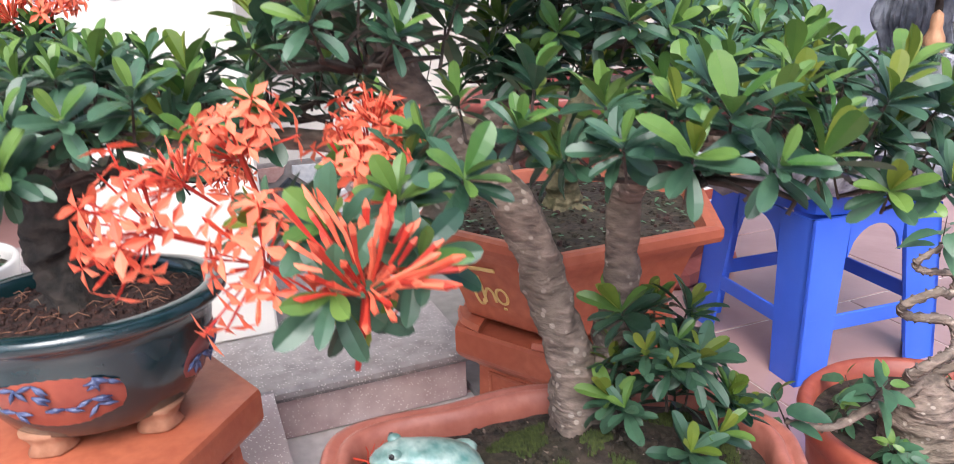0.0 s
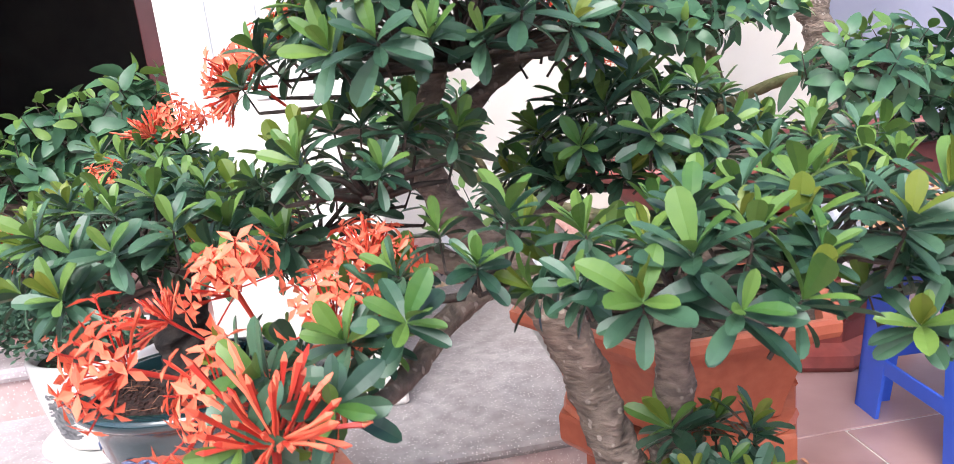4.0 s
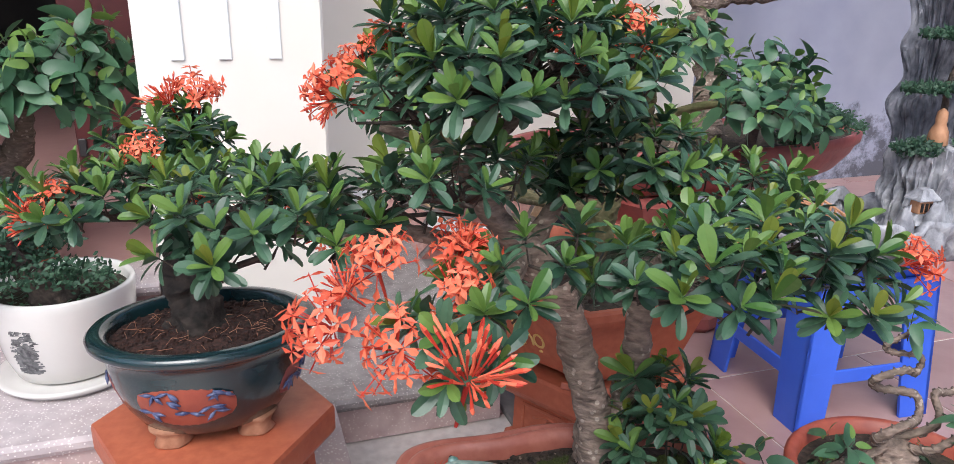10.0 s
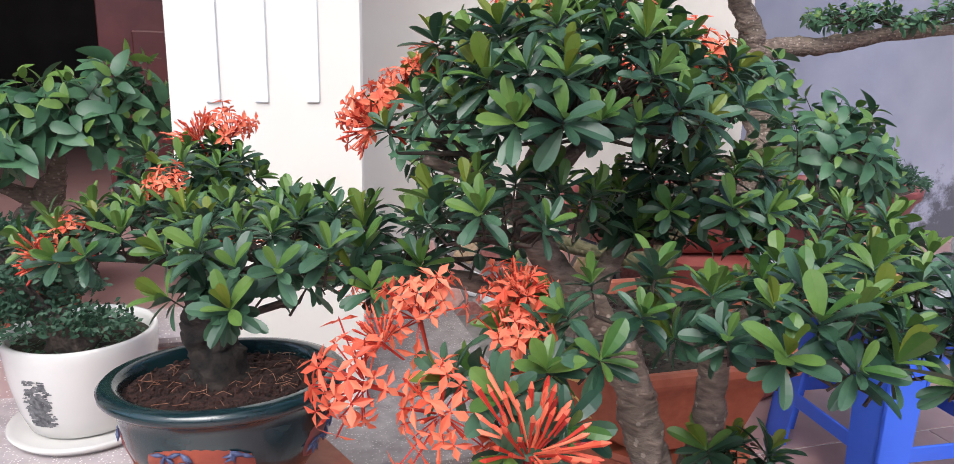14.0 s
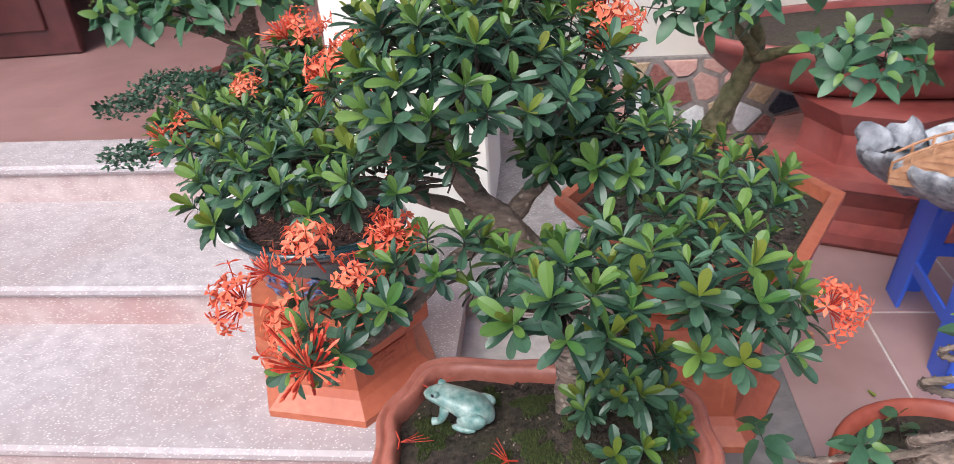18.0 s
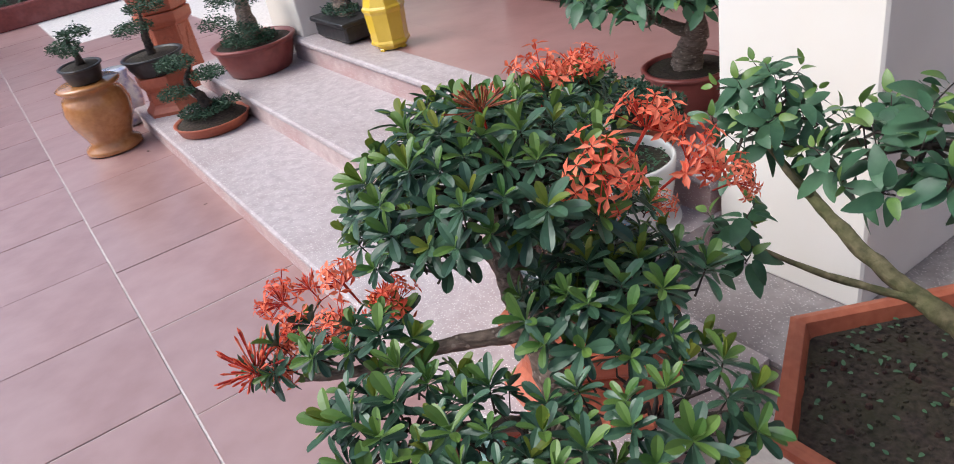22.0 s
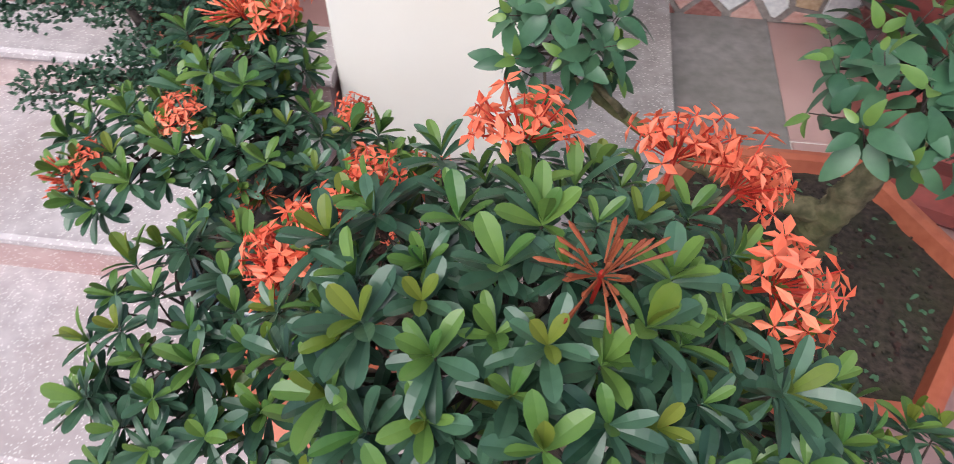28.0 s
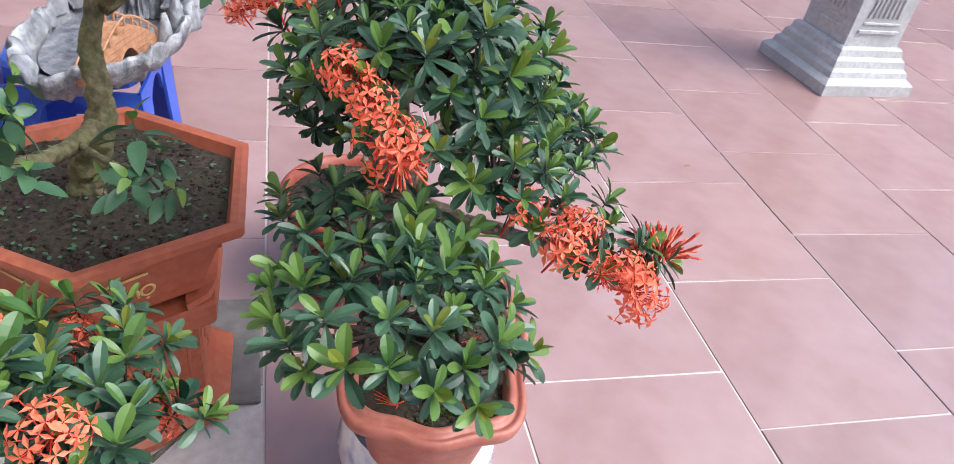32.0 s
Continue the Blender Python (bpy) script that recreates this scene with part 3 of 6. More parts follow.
def crown(tree, pads, gap, rng, limit, scale=1.0, fill=0.6, low=-0.25):
    """Leaf whorls over the pads: the first ones parts, the rest one joined mass; inner leaves behind them."""
    spots = scatter(pads, gap, rng, low=low)
    spots.sort(key=lambda s: s[0].y)
    twigs, rest = Geo(), Geo()
    for i, (p, d, c) in enumerate(spots):
        k = rng.randrange(len(ROSETTES))
        m = aim(p, d, rng.uniform(0, 6.3), scale * rng.uniform(0.75, 1.15))
        if i < limit:
            part("leaf_whorl", ROSETTES[k], None, tree, m=m)
        else:
            rest.join(WHORL_GEO[k], m)
        mid = (p + c) / 2 + Vector((rng.gauss(0, 0.012), rng.gauss(0, 0.012), -0.012))
        twigs.tube([c + (mid - c) * 0.3 + Vector((0, 0, -0.01)), mid, p - d * 0.02], [0.0032, 0.0024, 0.0014], 4)
    inner = scatter([(c, tuple(0.72 * q for q in r), w * 0.7) for c, r, w in pads], gap, rng, low=-0.25)
    for p, d, c in inner:
        if rng.random() < fill:
            d2 = (d + Vector((rng.gauss(0, 0.5), rng.gauss(0, 0.5), 0))).normalized()
            rest.join(WHORL_GEO[rng.randrange(len(WHORL_GEO))], aim(p, d2, rng.uniform(0, 6.3), scale * 0.9))
    if rest.f:
        tagged(part("inner_foliage", rest, [LEAF, LEAF, LEAF_B, BARK_DARK], tree, "dense inner leaf whorls"), kind="stuff")
    tagged(part("twig_mass", twigs, BARK_DARK, tree, "thin dark twigs", True), kind="stuff")
    return len(spots)


WHORL_GEO = [rosette_geo(100 + k, 1 if k in (3, 7) else 0) for k in range(9)]


def trunk(tree, name, pts, radii, mat, n=12, rough=0.35, label=""):
    c = curve(pts, 16 if n > 10 else 9)
    rr = [q * (1 + 0.09 * rough / 0.35 * (noise.noise(Vector((i * 0.9, len(pts), radii[0] * 300))) + 0.6 * noise.noise(Vector((i * 0.33, 7, radii[0] * 90))))) for i, q in enumerate(ease(radii, len(c)))]
    return part(name, Geo().tube(c, rr, n + (6 if n > 10 else 0), 0, rough, len(pts)), mat, tree, label, True)


def heads(tree, rows, rng):
    for kind, at, d, s in rows:
        part("flower_head", HEADS[kind][rng.randrange(len(HEADS[kind]))], None, tree, {"open": "orange-red open star flowers", "bud": "red unopened flower brush", "faded": "withered brown-orange flower brush"}[kind], m=aim(at, d, rng.uniform(0, 6), s))


# ---- main ixora bonsai ----
ixora = thing("ixora_bonsai", "ixora bonsai with twin grey trunks and orange-red flowers", "bonsai", (0, 0, 0))
trunk(ixora, "trunk", [(0.092, -0.02, 0.39), (0.090, -0.02, 0.44), (0.082, -0.01, 0.49), (0.066, 0.0, 0.55), (0.047, 0.0, 0.615), (0.013, 0.01, 0.67), (-0.045, 0.02, 0.738), (-0.06, 0.03, 0.81), (-0.02, 0.03, 0.9)],
      [0.034, 0.028, 0.023, 0.0195, 0.019, 0.018, 0.015, 0.011, 0.006], BARK, 14, label="thick ringed grey-brown trunk")
trunk(ixora, "second_trunk", [(0.104, -0.025, 0.40), (0.118, -0.022, 0.46), (0.13, -0.02, 0.52), (0.134, -0.022, 0.58), (0.137, -0.025, 0.65), (0.155, -0.06, 0.69), (0.19, -0.12, 0.71)],
      [0.026, 0.021, 0.0175, 0.0165, 0.014, 0.01, 0.006], BARK, 12, label="thinner grey-brown trunk")
for pts, rr in (
        ([(0.025, 0.015, 0.65), (-0.05, 0.03, 0.69), (-0.15, 0.06, 0.71), (-0.28, 0.05, 0.725)], [0.015, 0.012, 0.009, 0.005]),
        ([(0.0, 0.02, 0.68), (-0.06, -0.07, 0.68), (-0.10, -0.16, 0.675), (-0.13, -0.24, 0.69)], [0.014, 0.01, 0.008, 0.004]),
        ([(-0.045, 0.035, 0.74), (-0.09, 0.05, 0.80), (-0.16, 0.06, 0.83)], [0.012, 0.009, 0.005]),
        ([(0.0, 0.02, 0.68), (0.06, 0.05, 0.74), (0.13, 0.07, 0.78)], [0.014, 0.01, 0.005]),
        ([(0.136, -0.025, 0.645), (0.11, -0.10, 0.685), (0.07, -0.17, 0.70)], [0.012, 0.009, 0.004]),
        ([(-0.03, 0.04, 0.82), (0.04, 0.08, 0.86), (0.08, 0.11, 0.88)], [0.01, 0.008, 0.004])):
    trunk(ixora, "limb", pts, rr, BARK, 8)
MAIN = [((-0.025, 0.01, 0.875), (0.15, 0.145, 0.10), 1.0), ((-0.115, 0.055, 0.845), (0.095, 0.09, 0.045), 0.4), ((0.135, 0.03, 0.785), (0.09, 0.10, 0.045), 0.6),
        ((0.19, -0.15, 0.725), (0.11, 0.09, 0.045), 0.8), ((0.07, -0.2, 0.722), (0.09, 0.07, 0.04), 0.6), ((-0.165, 0.075, 0.735), (0.105, 0.105, 0.036), 0.42),
        ((-0.305, 0.06, 0.745), (0.095, 0.11, 0.04), 0.6), ((-0.33, -0.005, 0.72), (0.06, 0.05, 0.03), 0.5), ((-0.22, 0.0, 0.725), (0.07, 0.055, 0.028), 0.42), ((0.24, -0.03, 0.74), (0.085, 0.09, 0.045), 0.5),
        ((0.09, 0.08, 0.745), (0.075, 0.075, 0.03), 0.5), ((-0.05, -0.165, 0.738), (0.05, 0.04, 0.03), 0.5), ((-0.11, -0.075, 0.79), (0.08, 0.06, 0.04), 0.5), ((0.245, -0.205, 0.685), (0.06, 0.05, 0.03), 0.5)]
crown(ixora, MAIN, 0.0325, random.Random(11), 300, 0.88, 0.36, 0.0)
sucker = random.Random(5)
for i in range(27):
    w, hgt = sucker.uniform(0, 6.28), sucker.uniform(0.0, 0.115)
    p = Vector((0.152 + 0.055 * math.cos(w) * (1.15 - hgt * 5.5), -0.09 + 0.045 * math.sin(w) * (1.1 - hgt * 5.5) + 0.35 * hgt, 0.42 + hgt))
    part("leaf_whorl", ROSETTES[(3, 7, sucker.randrange(9))[i % 3]], None, ixora, m=aim(p, (math.cos(w) * 0.5, math.sin(w) * 0.5, 1), w, sucker.uniform(0.75, 1.1)))
for i, (p, d) in enumerate((((-0.10, -0.24, 0.70), (-0.4, -0.5, 0.8)), ((-0.14, -0.27, 0.70), (-0.5, -0.5, 0.6)), ((-0.07, -0.25, 0.71), (0.2, -0.6, 0.8)), ((-0.16, -0.22, 0.69), (-0.8, 0.0, 0.6)),
                            ((-0.11, -0.29, 0.69), (0.1, -0.9, 0.4)), ((-0.15, -0.30, 0.685), (-0.3, -0.9, 0.2)), ((-0.08, -0.19, 0.705), (-0.1, -0.2, 1)), ((-0.07, -0.13, 0.70), (0.3, -0.3, 1)), ((-0.10, -0.15, 0.695), (-0.5, 0, 0.8)), ((-0.09, -0.20, 0.68), (0.5, -0.3, 0.5)), ((-0.13, -0.2, 0.68), (-0.5, 0.3, 0.4)), ((-0.115, -0.235, 0.675), (0.2, -0.3, -0.1)), ((-0.14, -0.275, 0.672), (0, -0.5, -0.1)))):
    part("leaf_whorl", ROSETTES[i % 9], None, ixora, m=aim(Vector(p) + Vector((-0.03, 0.025, 0.02)), d, i, 0.85))
heads(ixora, [
    ("bud", (-0.168, -0.282, 0.70), (0.12, -0.25, 0.95), 1.15), ("open", (-0.202, -0.133, 0.735), (-0.25, -0.3, 0.9), 0.95), ("open", (-0.119, -0.102, 0.728), (0.05, -0.35, 0.9), 0.9),
    ("open", (-0.25, -0.205, 0.722), (-0.8, -0.4, 0.5), 0.9), ("open", (-0.141, -0.172, 0.72), (0.15, -0.55, 0.75), 0.85), ("open", (-0.203, -0.21, 0.698), (-0.3, -0.7, 0.5), 0.9),
    ("open", (-0.165, -0.235, 0.695), (0.0, -0.85, 0.35), 0.75), ("bud", (-0.118, -0.115, 0.745), (0.2, -0.3, 0.9), 0.6), ("bud", (-0.235, -0.17, 0.735), (-0.6, -0.2, 0.6), 0.6),
    ("open", (-0.198, 0.068, 0.866), (-0.7, -0.15, 0.7), 0.95), ("open", (-0.142, 0.099, 0.905), (-0.35, 0.1, 0.9), 0.8), ("open", (-0.172, 0.083, 0.893), (-0.5, -0.1, 0.8), 0.7), ("bud", (-0.205, 0.055, 0.862), (-1, -0.15, 0.05), 0.8),
    ("open", (0.315, -0.21, 0.717), (0.7, -0.4, 0.6), 0.8), ("open", (0.118, 0.045, 0.918), (0.7, -0.3, 0.7), 1.05), ("open", (0.065, 0.158, 0.908), (0.2, 0.5, 0.8), 1.05),
    ("open", (0.115, 0.166, 0.875), (0.6, 0.5, 0.7), 1.05), ("open", (0.145, 0.205, 0.85), (0.7, 0.5, 0.4), 0.65), ("faded", (0.010, -0.01, 0.982), (0.05, -0.2, 1), 0.9), ("open", (-0.041, 0.11, 0.958), (-0.2, 0.4, 0.9), 0.95)], random.Random(3))


def wavy_ring(n, a, b, z, wave, e=3.2):
    """A rounded rectangle with bracket-shaped sides."""
    out = []
    for k in range(n):
        w = 2 * math.pi * k / n
        c, s = math.cos(w), math.sin(w)
        r = (abs(c) ** e + abs(s) ** e) ** (-1 / e)
        q = 1 + wave * math.cos(8 * w) * (0.6 + 0.4 * abs(s))
        out.append((a * r * c * q, b * r * s * q, z))
    return out


bed = thing("bonsai_pot", "shallow red terracotta bonsai pot with bracket-shaped wavy rim", "pot", (0.043, -0.072, 0.245), -9)
bed.scale = (1.08, 1.09, 1.0)
g = Geo()
prof = [(0.155, 0.085, 0.0), (0.163, 0.09, 0.012), (0.172, 0.098, 0.06), (0.186, 0.11, 0.115), (0.19, 0.113, 0.125), (0.206, 0.128, 0.134), (0.212, 0.134, 0.139), (0.214, 0.136, 0.154), (0.211, 0.133, 0.160), (0.206, 0.128, 0.1605), (0.2035, 0.1255, 0.156), (0.2005, 0.1225, 0.156), (0.198, 0.12, 0.162), (0.193, 0.115, 0.1655), (0.188, 0.11, 0.163), (0.1845, 0.1065, 0.150), (0.182, 0.104, 0.125)]
g.loft([wavy_ring(128, a, b, z, 0.014 + 0.03 * (z / 0.165) ** 2) for a, b, z in prof], (True, False))
part("pot_body", g, TERRA_PINK, bed, smooth=True)
g = Geo()
rows = []
for q in (1.0, 0.8, 0.6, 0.4, 0.2, 0.02):
    rr = wavy_ring(96, 0.187 * q, 0.109 * q, 0, 0.03)
    rows.append([(x, y, 0.138 + 0.022 * (1 - q) + 0.024 * math.exp(-((x - 0.055) ** 2 + (y - 0.03) ** 2) / 0.003) + 0.006 * noise.noise(Vector((x, y, 1)) * 40)) for x, y, _z in rr])
part("soil", g.loft(rows, (False, True)), SOIL, bed, "damp dark soil", True)
mo = random.Random(2)
for cx, cy, r in ((-0.14, -0.03, 0.026), (0.13, 0.045, 0.03), (0.155, 0.01, 0.022), (-0.02, 0.05, 0.03), (-0.06, -0.06, 0.018), (0.03, -0.07, 0.02), (-0.13, 0.05, 0.02), (0.09, -0.06, 0.018), (-0.15, -0.005, 0.022), (0.0, -0.035, 0.022), (0.14, -0.03, 0.024), (-0.085, 0.06, 0.024)) + tuple((mo.uniform(-0.13, 0.14), mo.uniform(-0.07, 0.065), mo.uniform(0.012, 0.024)) for _ in range(12)):
    g = Geo()
    for _ in range(int(1.0e6 * r * r)):
        w = mo.uniform(0, 6.28)
        q = r * math.sqrt(mo.random()) * (0.75 + 0.25 * math.sin(3 * w + 40 * cx) + 0.2 * math.sin(5 * w + 90 * cy))
        x, y = cx + q * math.cos(w), cy + q * math.sin(w)
        h = 0.1445 + 0.022 * (1 - math.sqrt((x / 0.187) ** 2 + (y / 0.109) ** 2)) + 0.024 * math.exp(-((x - 0.055) ** 2 + (y - 0.03) ** 2) / 0.003) + 0.004 * (1 - q / r)
        s = mo.uniform(0.0008, 0.0019)
        g.add([(x - s, y, h - 0.006), (x + s, y + s, h - 0.006), (x, y - s, h - 0.006), (x + mo.uniform(-s, s), y, h + s)], [(0, 1, 3), (1, 2, 3), (2, 0, 3)])
    part("moss_cushion", g, MOSS, bed, "green moss")

def crumbs(parent, n, spread, height, seed, size=(0.0015, 0.005), mat=None, label="loose soil crumbs and grit"):
    r, g = random.Random(seed), Geo()
    for _ in range(n):
        x, y = spread(r)
        s = r.uniform(*size)
        z = height(x, y)
        top = [(x + s * math.cos(a) * r.uniform(0.6, 1.1), y + s * math.sin(a) * r.uniform(0.6, 1.1)) for a in (0.3, 1.5, 2.8, 4.1, 5.3)]
        g.loft([[(u, v, z - s * 0.5) for u, v in top], [(x + (u - x) * 0.75, y + (v - y) * 0.75, z + s * r.uniform(0.3, 0.7)) for u, v in top]], (False, True))
    return tagged(part("grit", g, mat or SOIL, parent, label), kind="stuff")


def in_oval(a, b):
    def pick(r):
        w, q = r.uniform(0, 6.283), math.sqrt(r.random())
        return a * q * math.cos(w), b * q * math.sin(w)
    return pick


crumbs(bed, 2200, in_oval(0.18, 0.105), lambda x, y: 0.138 + 0.022 * (1 - math.sqrt((x / 0.187) ** 2 + (y / 0.109) ** 2)) + 0.024 * math.exp(-((x - 0.055) ** 2 + (y - 0.03) ** 2) / 0.003), 51, (0.0015, 0.0065))
crumbs(bed, 420, in_oval(0.18, 0.105), lambda x, y: 0.1385 + 0.022 * (1 - math.sqrt((x / 0.187) ** 2 + (y / 0.109) ** 2)) + 0.024 * math.exp(-((x - 0.055) ** 2 + (y - 0.03) ** 2) / 0.003), 58, (0.001, 0.0032), BARK, "pale grit and bark bits")
frog = thing("ceramic_frog", "small celadon glazed ceramic frog sitting on the soil", "figurine", (-0.066, -0.038, 0.4), 165)
g = Geo()
spine = [(-0.044, 0.010, 0.004, 0.004), (-0.040, 0.013, 0.014, 0.010), (-0.030, 0.017, 0.021, 0.016), (-0.015, 0.021, 0.024, 0.019), (0.002, 0.025, 0.023, 0.019), (0.018, 0.030, 0.020, 0.016), (0.032, 0.034, 0.019, 0.013), (0.044, 0.034, 0.016, 0.009), (0.054, 0.032, 0.010, 0.006), (0.059, 0.031, 0.003, 0.002)]
g.loft([[(x, ry * math.cos(w), z + rz * math.sin(w)) for w in (2 * math.pi * k / 20 for k in range(20))] for x, z, ry, rz in spine])


def ball(at, sx, sy, sz, tilt=0):
    b = Geo().loft([[(sx * math.sin(math.pi * (a + 0.02) / 10.4) * math.cos(2 * math.pi * k / 14), sy * math.sin(math.pi * (a + 0.02) / 10.4) * math.sin(2 * math.pi * k / 14), -sz * math.cos(math.pi * a / 10)) for k in range(14)] for a in range(11)])
    g.join(b, Matrix.Translation(at) @ Matrix.Rotation(radians(-tilt), 4, "Y"))


for s in (1, -1):
    ball((-0.018, s * 0.021, 0.014), 0.023, 0.009, 0.013, -18)
    ball((-0.008, s * 0.026, 0.004), 0.018, 0.007, 0.005)
    ball((0.036, s * 0.0125, 0.0425), 0.0065, 0.005, 0.005)
    g.tube(curve([(0.022, s * 0.015, 0.024), (0.024, s * 0.021, 0.014), (0.030, s * 0.021, 0.004), (0.040, s * 0.023, 0.002)], 4), ease([0.008, 0.006, 0.005, 0.006], 13), 10)
frog_body = part("body", g, FROG, frog, smooth=True)
for s in (1, -1):
    part("eye", lathe([(0.0004, 0), (0.0026, 0.0005), (0.0026, 0.0013), (0.0004, 0.002)], 10), BLACK, frog_body, "dark round eye", True, aim((0.0385, s * 0.0162, 0.044), (0.3, s, 0.2)))

stand = thing("porcelain_stool", "blue and white porcelain garden stool under the bonsai pot", "stool", (0.043, -0.075, 0.0))
stand_body = part("body", lathe([(0.10, 0.0), (0.112, 0.004), (0.118, 0.03), (0.135, 0.08), (0.142, 0.125), (0.135, 0.175), (0.122, 0.215), (0.118, 0.236), (0.11, 0.243)], 48), PORCELAIN, stand, smooth=True)
for z, r in ((0.035, 0.1205), (0.208, 0.1255)):
    part("blue_band", lathe([(r - 0.004, z - 0.008), (r + 0.0015, z - 0.006), (r + 0.0015, z + 0.006), (r - 0.004, z + 0.008)], 48), BLUE_INK, stand_body, "cobalt painted band", True)

for i, (x, y, tr) in enumerate(((-0.15, -0.09, 0.3), (-0.12, 0.005, 1.0), (0.0, -0.13, 2.2))):
    fl = thing("fallen_flower", "fallen red flower stalk lying on the soil", "flower", (x, y, 0.399 + 0.004 * i), math.degrees(tr), "fallen flowers")
    g = Geo()
    for k in range(4):
        g.tube([(0, 0, 0.003), (0.02, 0.004 * (k - 1.5), 0.004), (0.045 - 0.006 * k, 0.007 * (k - 1.5), 0.004)], [0.0007, 0.0006, 0.0005], 4)
    g.tube([(-0.004, -0.012, 0.003), (0, 0, 0.008), (-0.003, 0.012, 0.012)], 0.0011, 4)
    part("stalk", g, PETAL_RED, fl)


# ---- hexagonal pedestals ----
def pedestal(at, top, r, label, group, rz=0.0):
    p = thing("hexagonal_pedestal", label, "pedestal", at, rz, group)
    h = top
    hexr = lambda q, z: ring(6, q, q, z)
    g = Geo().loft([hexr(q, z) for q, z in ((r * 1.06, 0.0), (r * 1.06, 0.016), (r * 1.0, 0.024), (r * 0.88, 0.04), (r * 0.82, 0.056), (r * 0.8, h - 0.08), (r * 0.84, h - 0.072), (r * 0.88, h - 0.066))])
    shaft = part("shaft", g, TERRA, p)
    g = Geo().loft([hexr(q, z) for q, z in ((r * 0.9, h - 0.0655), (r * 0.96, h - 0.056), (r * 0.985, h - 0.05), (r * 1.0, h - 0.044), (r * 1.0, h - 0.007), (r * 0.988, h))])
    part("top_slab", g, TERRA, p)
    for k in range(6):
        w = radians(30 + 60 * k)
        d = r * 0.8 * math.cos(radians(30))
        m = Matrix.Translation((d * math.cos(w), d * math.sin(w), h / 2 - 0.012)) @ Matrix.Rotation(w + math.pi / 2, 4, "Z")
        hw, hh = r * 0.3, (h - 0.136) / 2 - 0.004
        g = Geo()
        for x0, z0, x1, z1 in ((-hw, -hh, hw, -hh + 0.006), (-hw, hh - 0.006, hw, hh), (-hw, -hh + 0.006, -hw + 0.006, hh - 0.006), (hw - 0.006, -hh + 0.006, hw, hh - 0.006)):
            g.box(x0, -0.003, z0, x1, 0.001, z1, 0.001)
        part("relief_frame", g, TERRA, shaft, m=m)
        g = Geo()
        if k % 2:
            for pts in ([(-0.025, 0, 0.03), (0.0, 0, 0.036), (0.03, 0, 0.028)], [(0.0, 0, 0.034), (-0.006, 0, 0.0), (-0.016, 0, -0.022)], [(-0.02, 0, 0.006), (0.018, 0, 0.01)], [(-0.012, 0, -0.014), (0.012, 0, -0.012), (0.012, 0, -0.03), (-0.012, 0, -0.03), (-0.012, 0, -0.014)]):
                c = curve(pts, 4)
                g.tube([(a[0] * hw / 0.045, a[1], a[2] * hh / 0.045) for a in c], 0.003, 6)
        else:
            for j in range(9):
                a = 0.7 * j
                g.tube(curve([(0.006 * math.sin(a), 0, -hh * 0.75 + j * hh * 0.17), (0.02 * math.cos(a), -0.001, -hh * 0.65 + j * hh * 0.17), (0.026 * math.cos(a + 0.6), 0, -hh * 0.6 + j * hh * 0.19)], 3), [0.002, 0.0035, 0.0045, 0.005, 0.0045, 0.003, 0.001], 6)
        part("relief", g, TERRA, shaft, "raised ornament", True, m)
    return p


pedestal((-0.376, 0.398, RISE), 0.193, 0.19, "orange terracotta hexagonal pedestal with raised ornament on the step", "terracotta pedestals", -8)
pedestal((0.325, 0.443, 0.012), 0.293, 0.20, "orange terracotta hexagonal pedestal under the square-sided pot", "terracotta pedestals")

# ---- dark green oval pot with the second ixora ----
oval = thing("oval_pot", "dark green glazed oval pot with bamboo relief panel", "pot", (-0.376, 0.382, 0.308))
oval.scale = (0.95, 1.0, 1.0)
prof = [(0.098, 0.022), (0.112, 0.03), (0.132, 0.06), (0.147, 0.10), (0.153, 0.135), (0.154, 0.15), (0.168, 0.157), (0.176, 0.164), (0.177, 0.171), (0.171, 0.1765), (0.158, 0.179), (0.148, 0.176), (0.144, 0.165), (0.142, 0.15)]
oval_body = part("pot_body", lathe(prof, 64, 0.76, 0, (True, False)), GLAZE, oval, smooth=True)
for k in range(4):
    w = radians(45 + 90 * k)
    part("foot", lathe([(0.026, 0.0), (0.03, 0.004), (0.024, 0.014), (0.028, 0.024), (0.036, 0.034)], 15, 0.8, lobes=5, depth=0.06), BISQUE, oval, "unglazed brown lion-paw foot", True, Matrix.Translation((0.09 * math.cos(w), 0.066 * math.sin(w), 0)))
g = Geo()
g.loft([[(x, y, 0.158 + 0.012 * (1 - q) + 0.005 * noise.noise(Vector((x, y, 3)) * 50)) for x, y, _ in ring(48, 0.15 * q, 0.114 * q, 0)] for q in (1, 0.75, 0.5, 0.25, 0.02)], (False, True))
part("soil", g, MULCH, oval, "dark red-brown mulch", True)


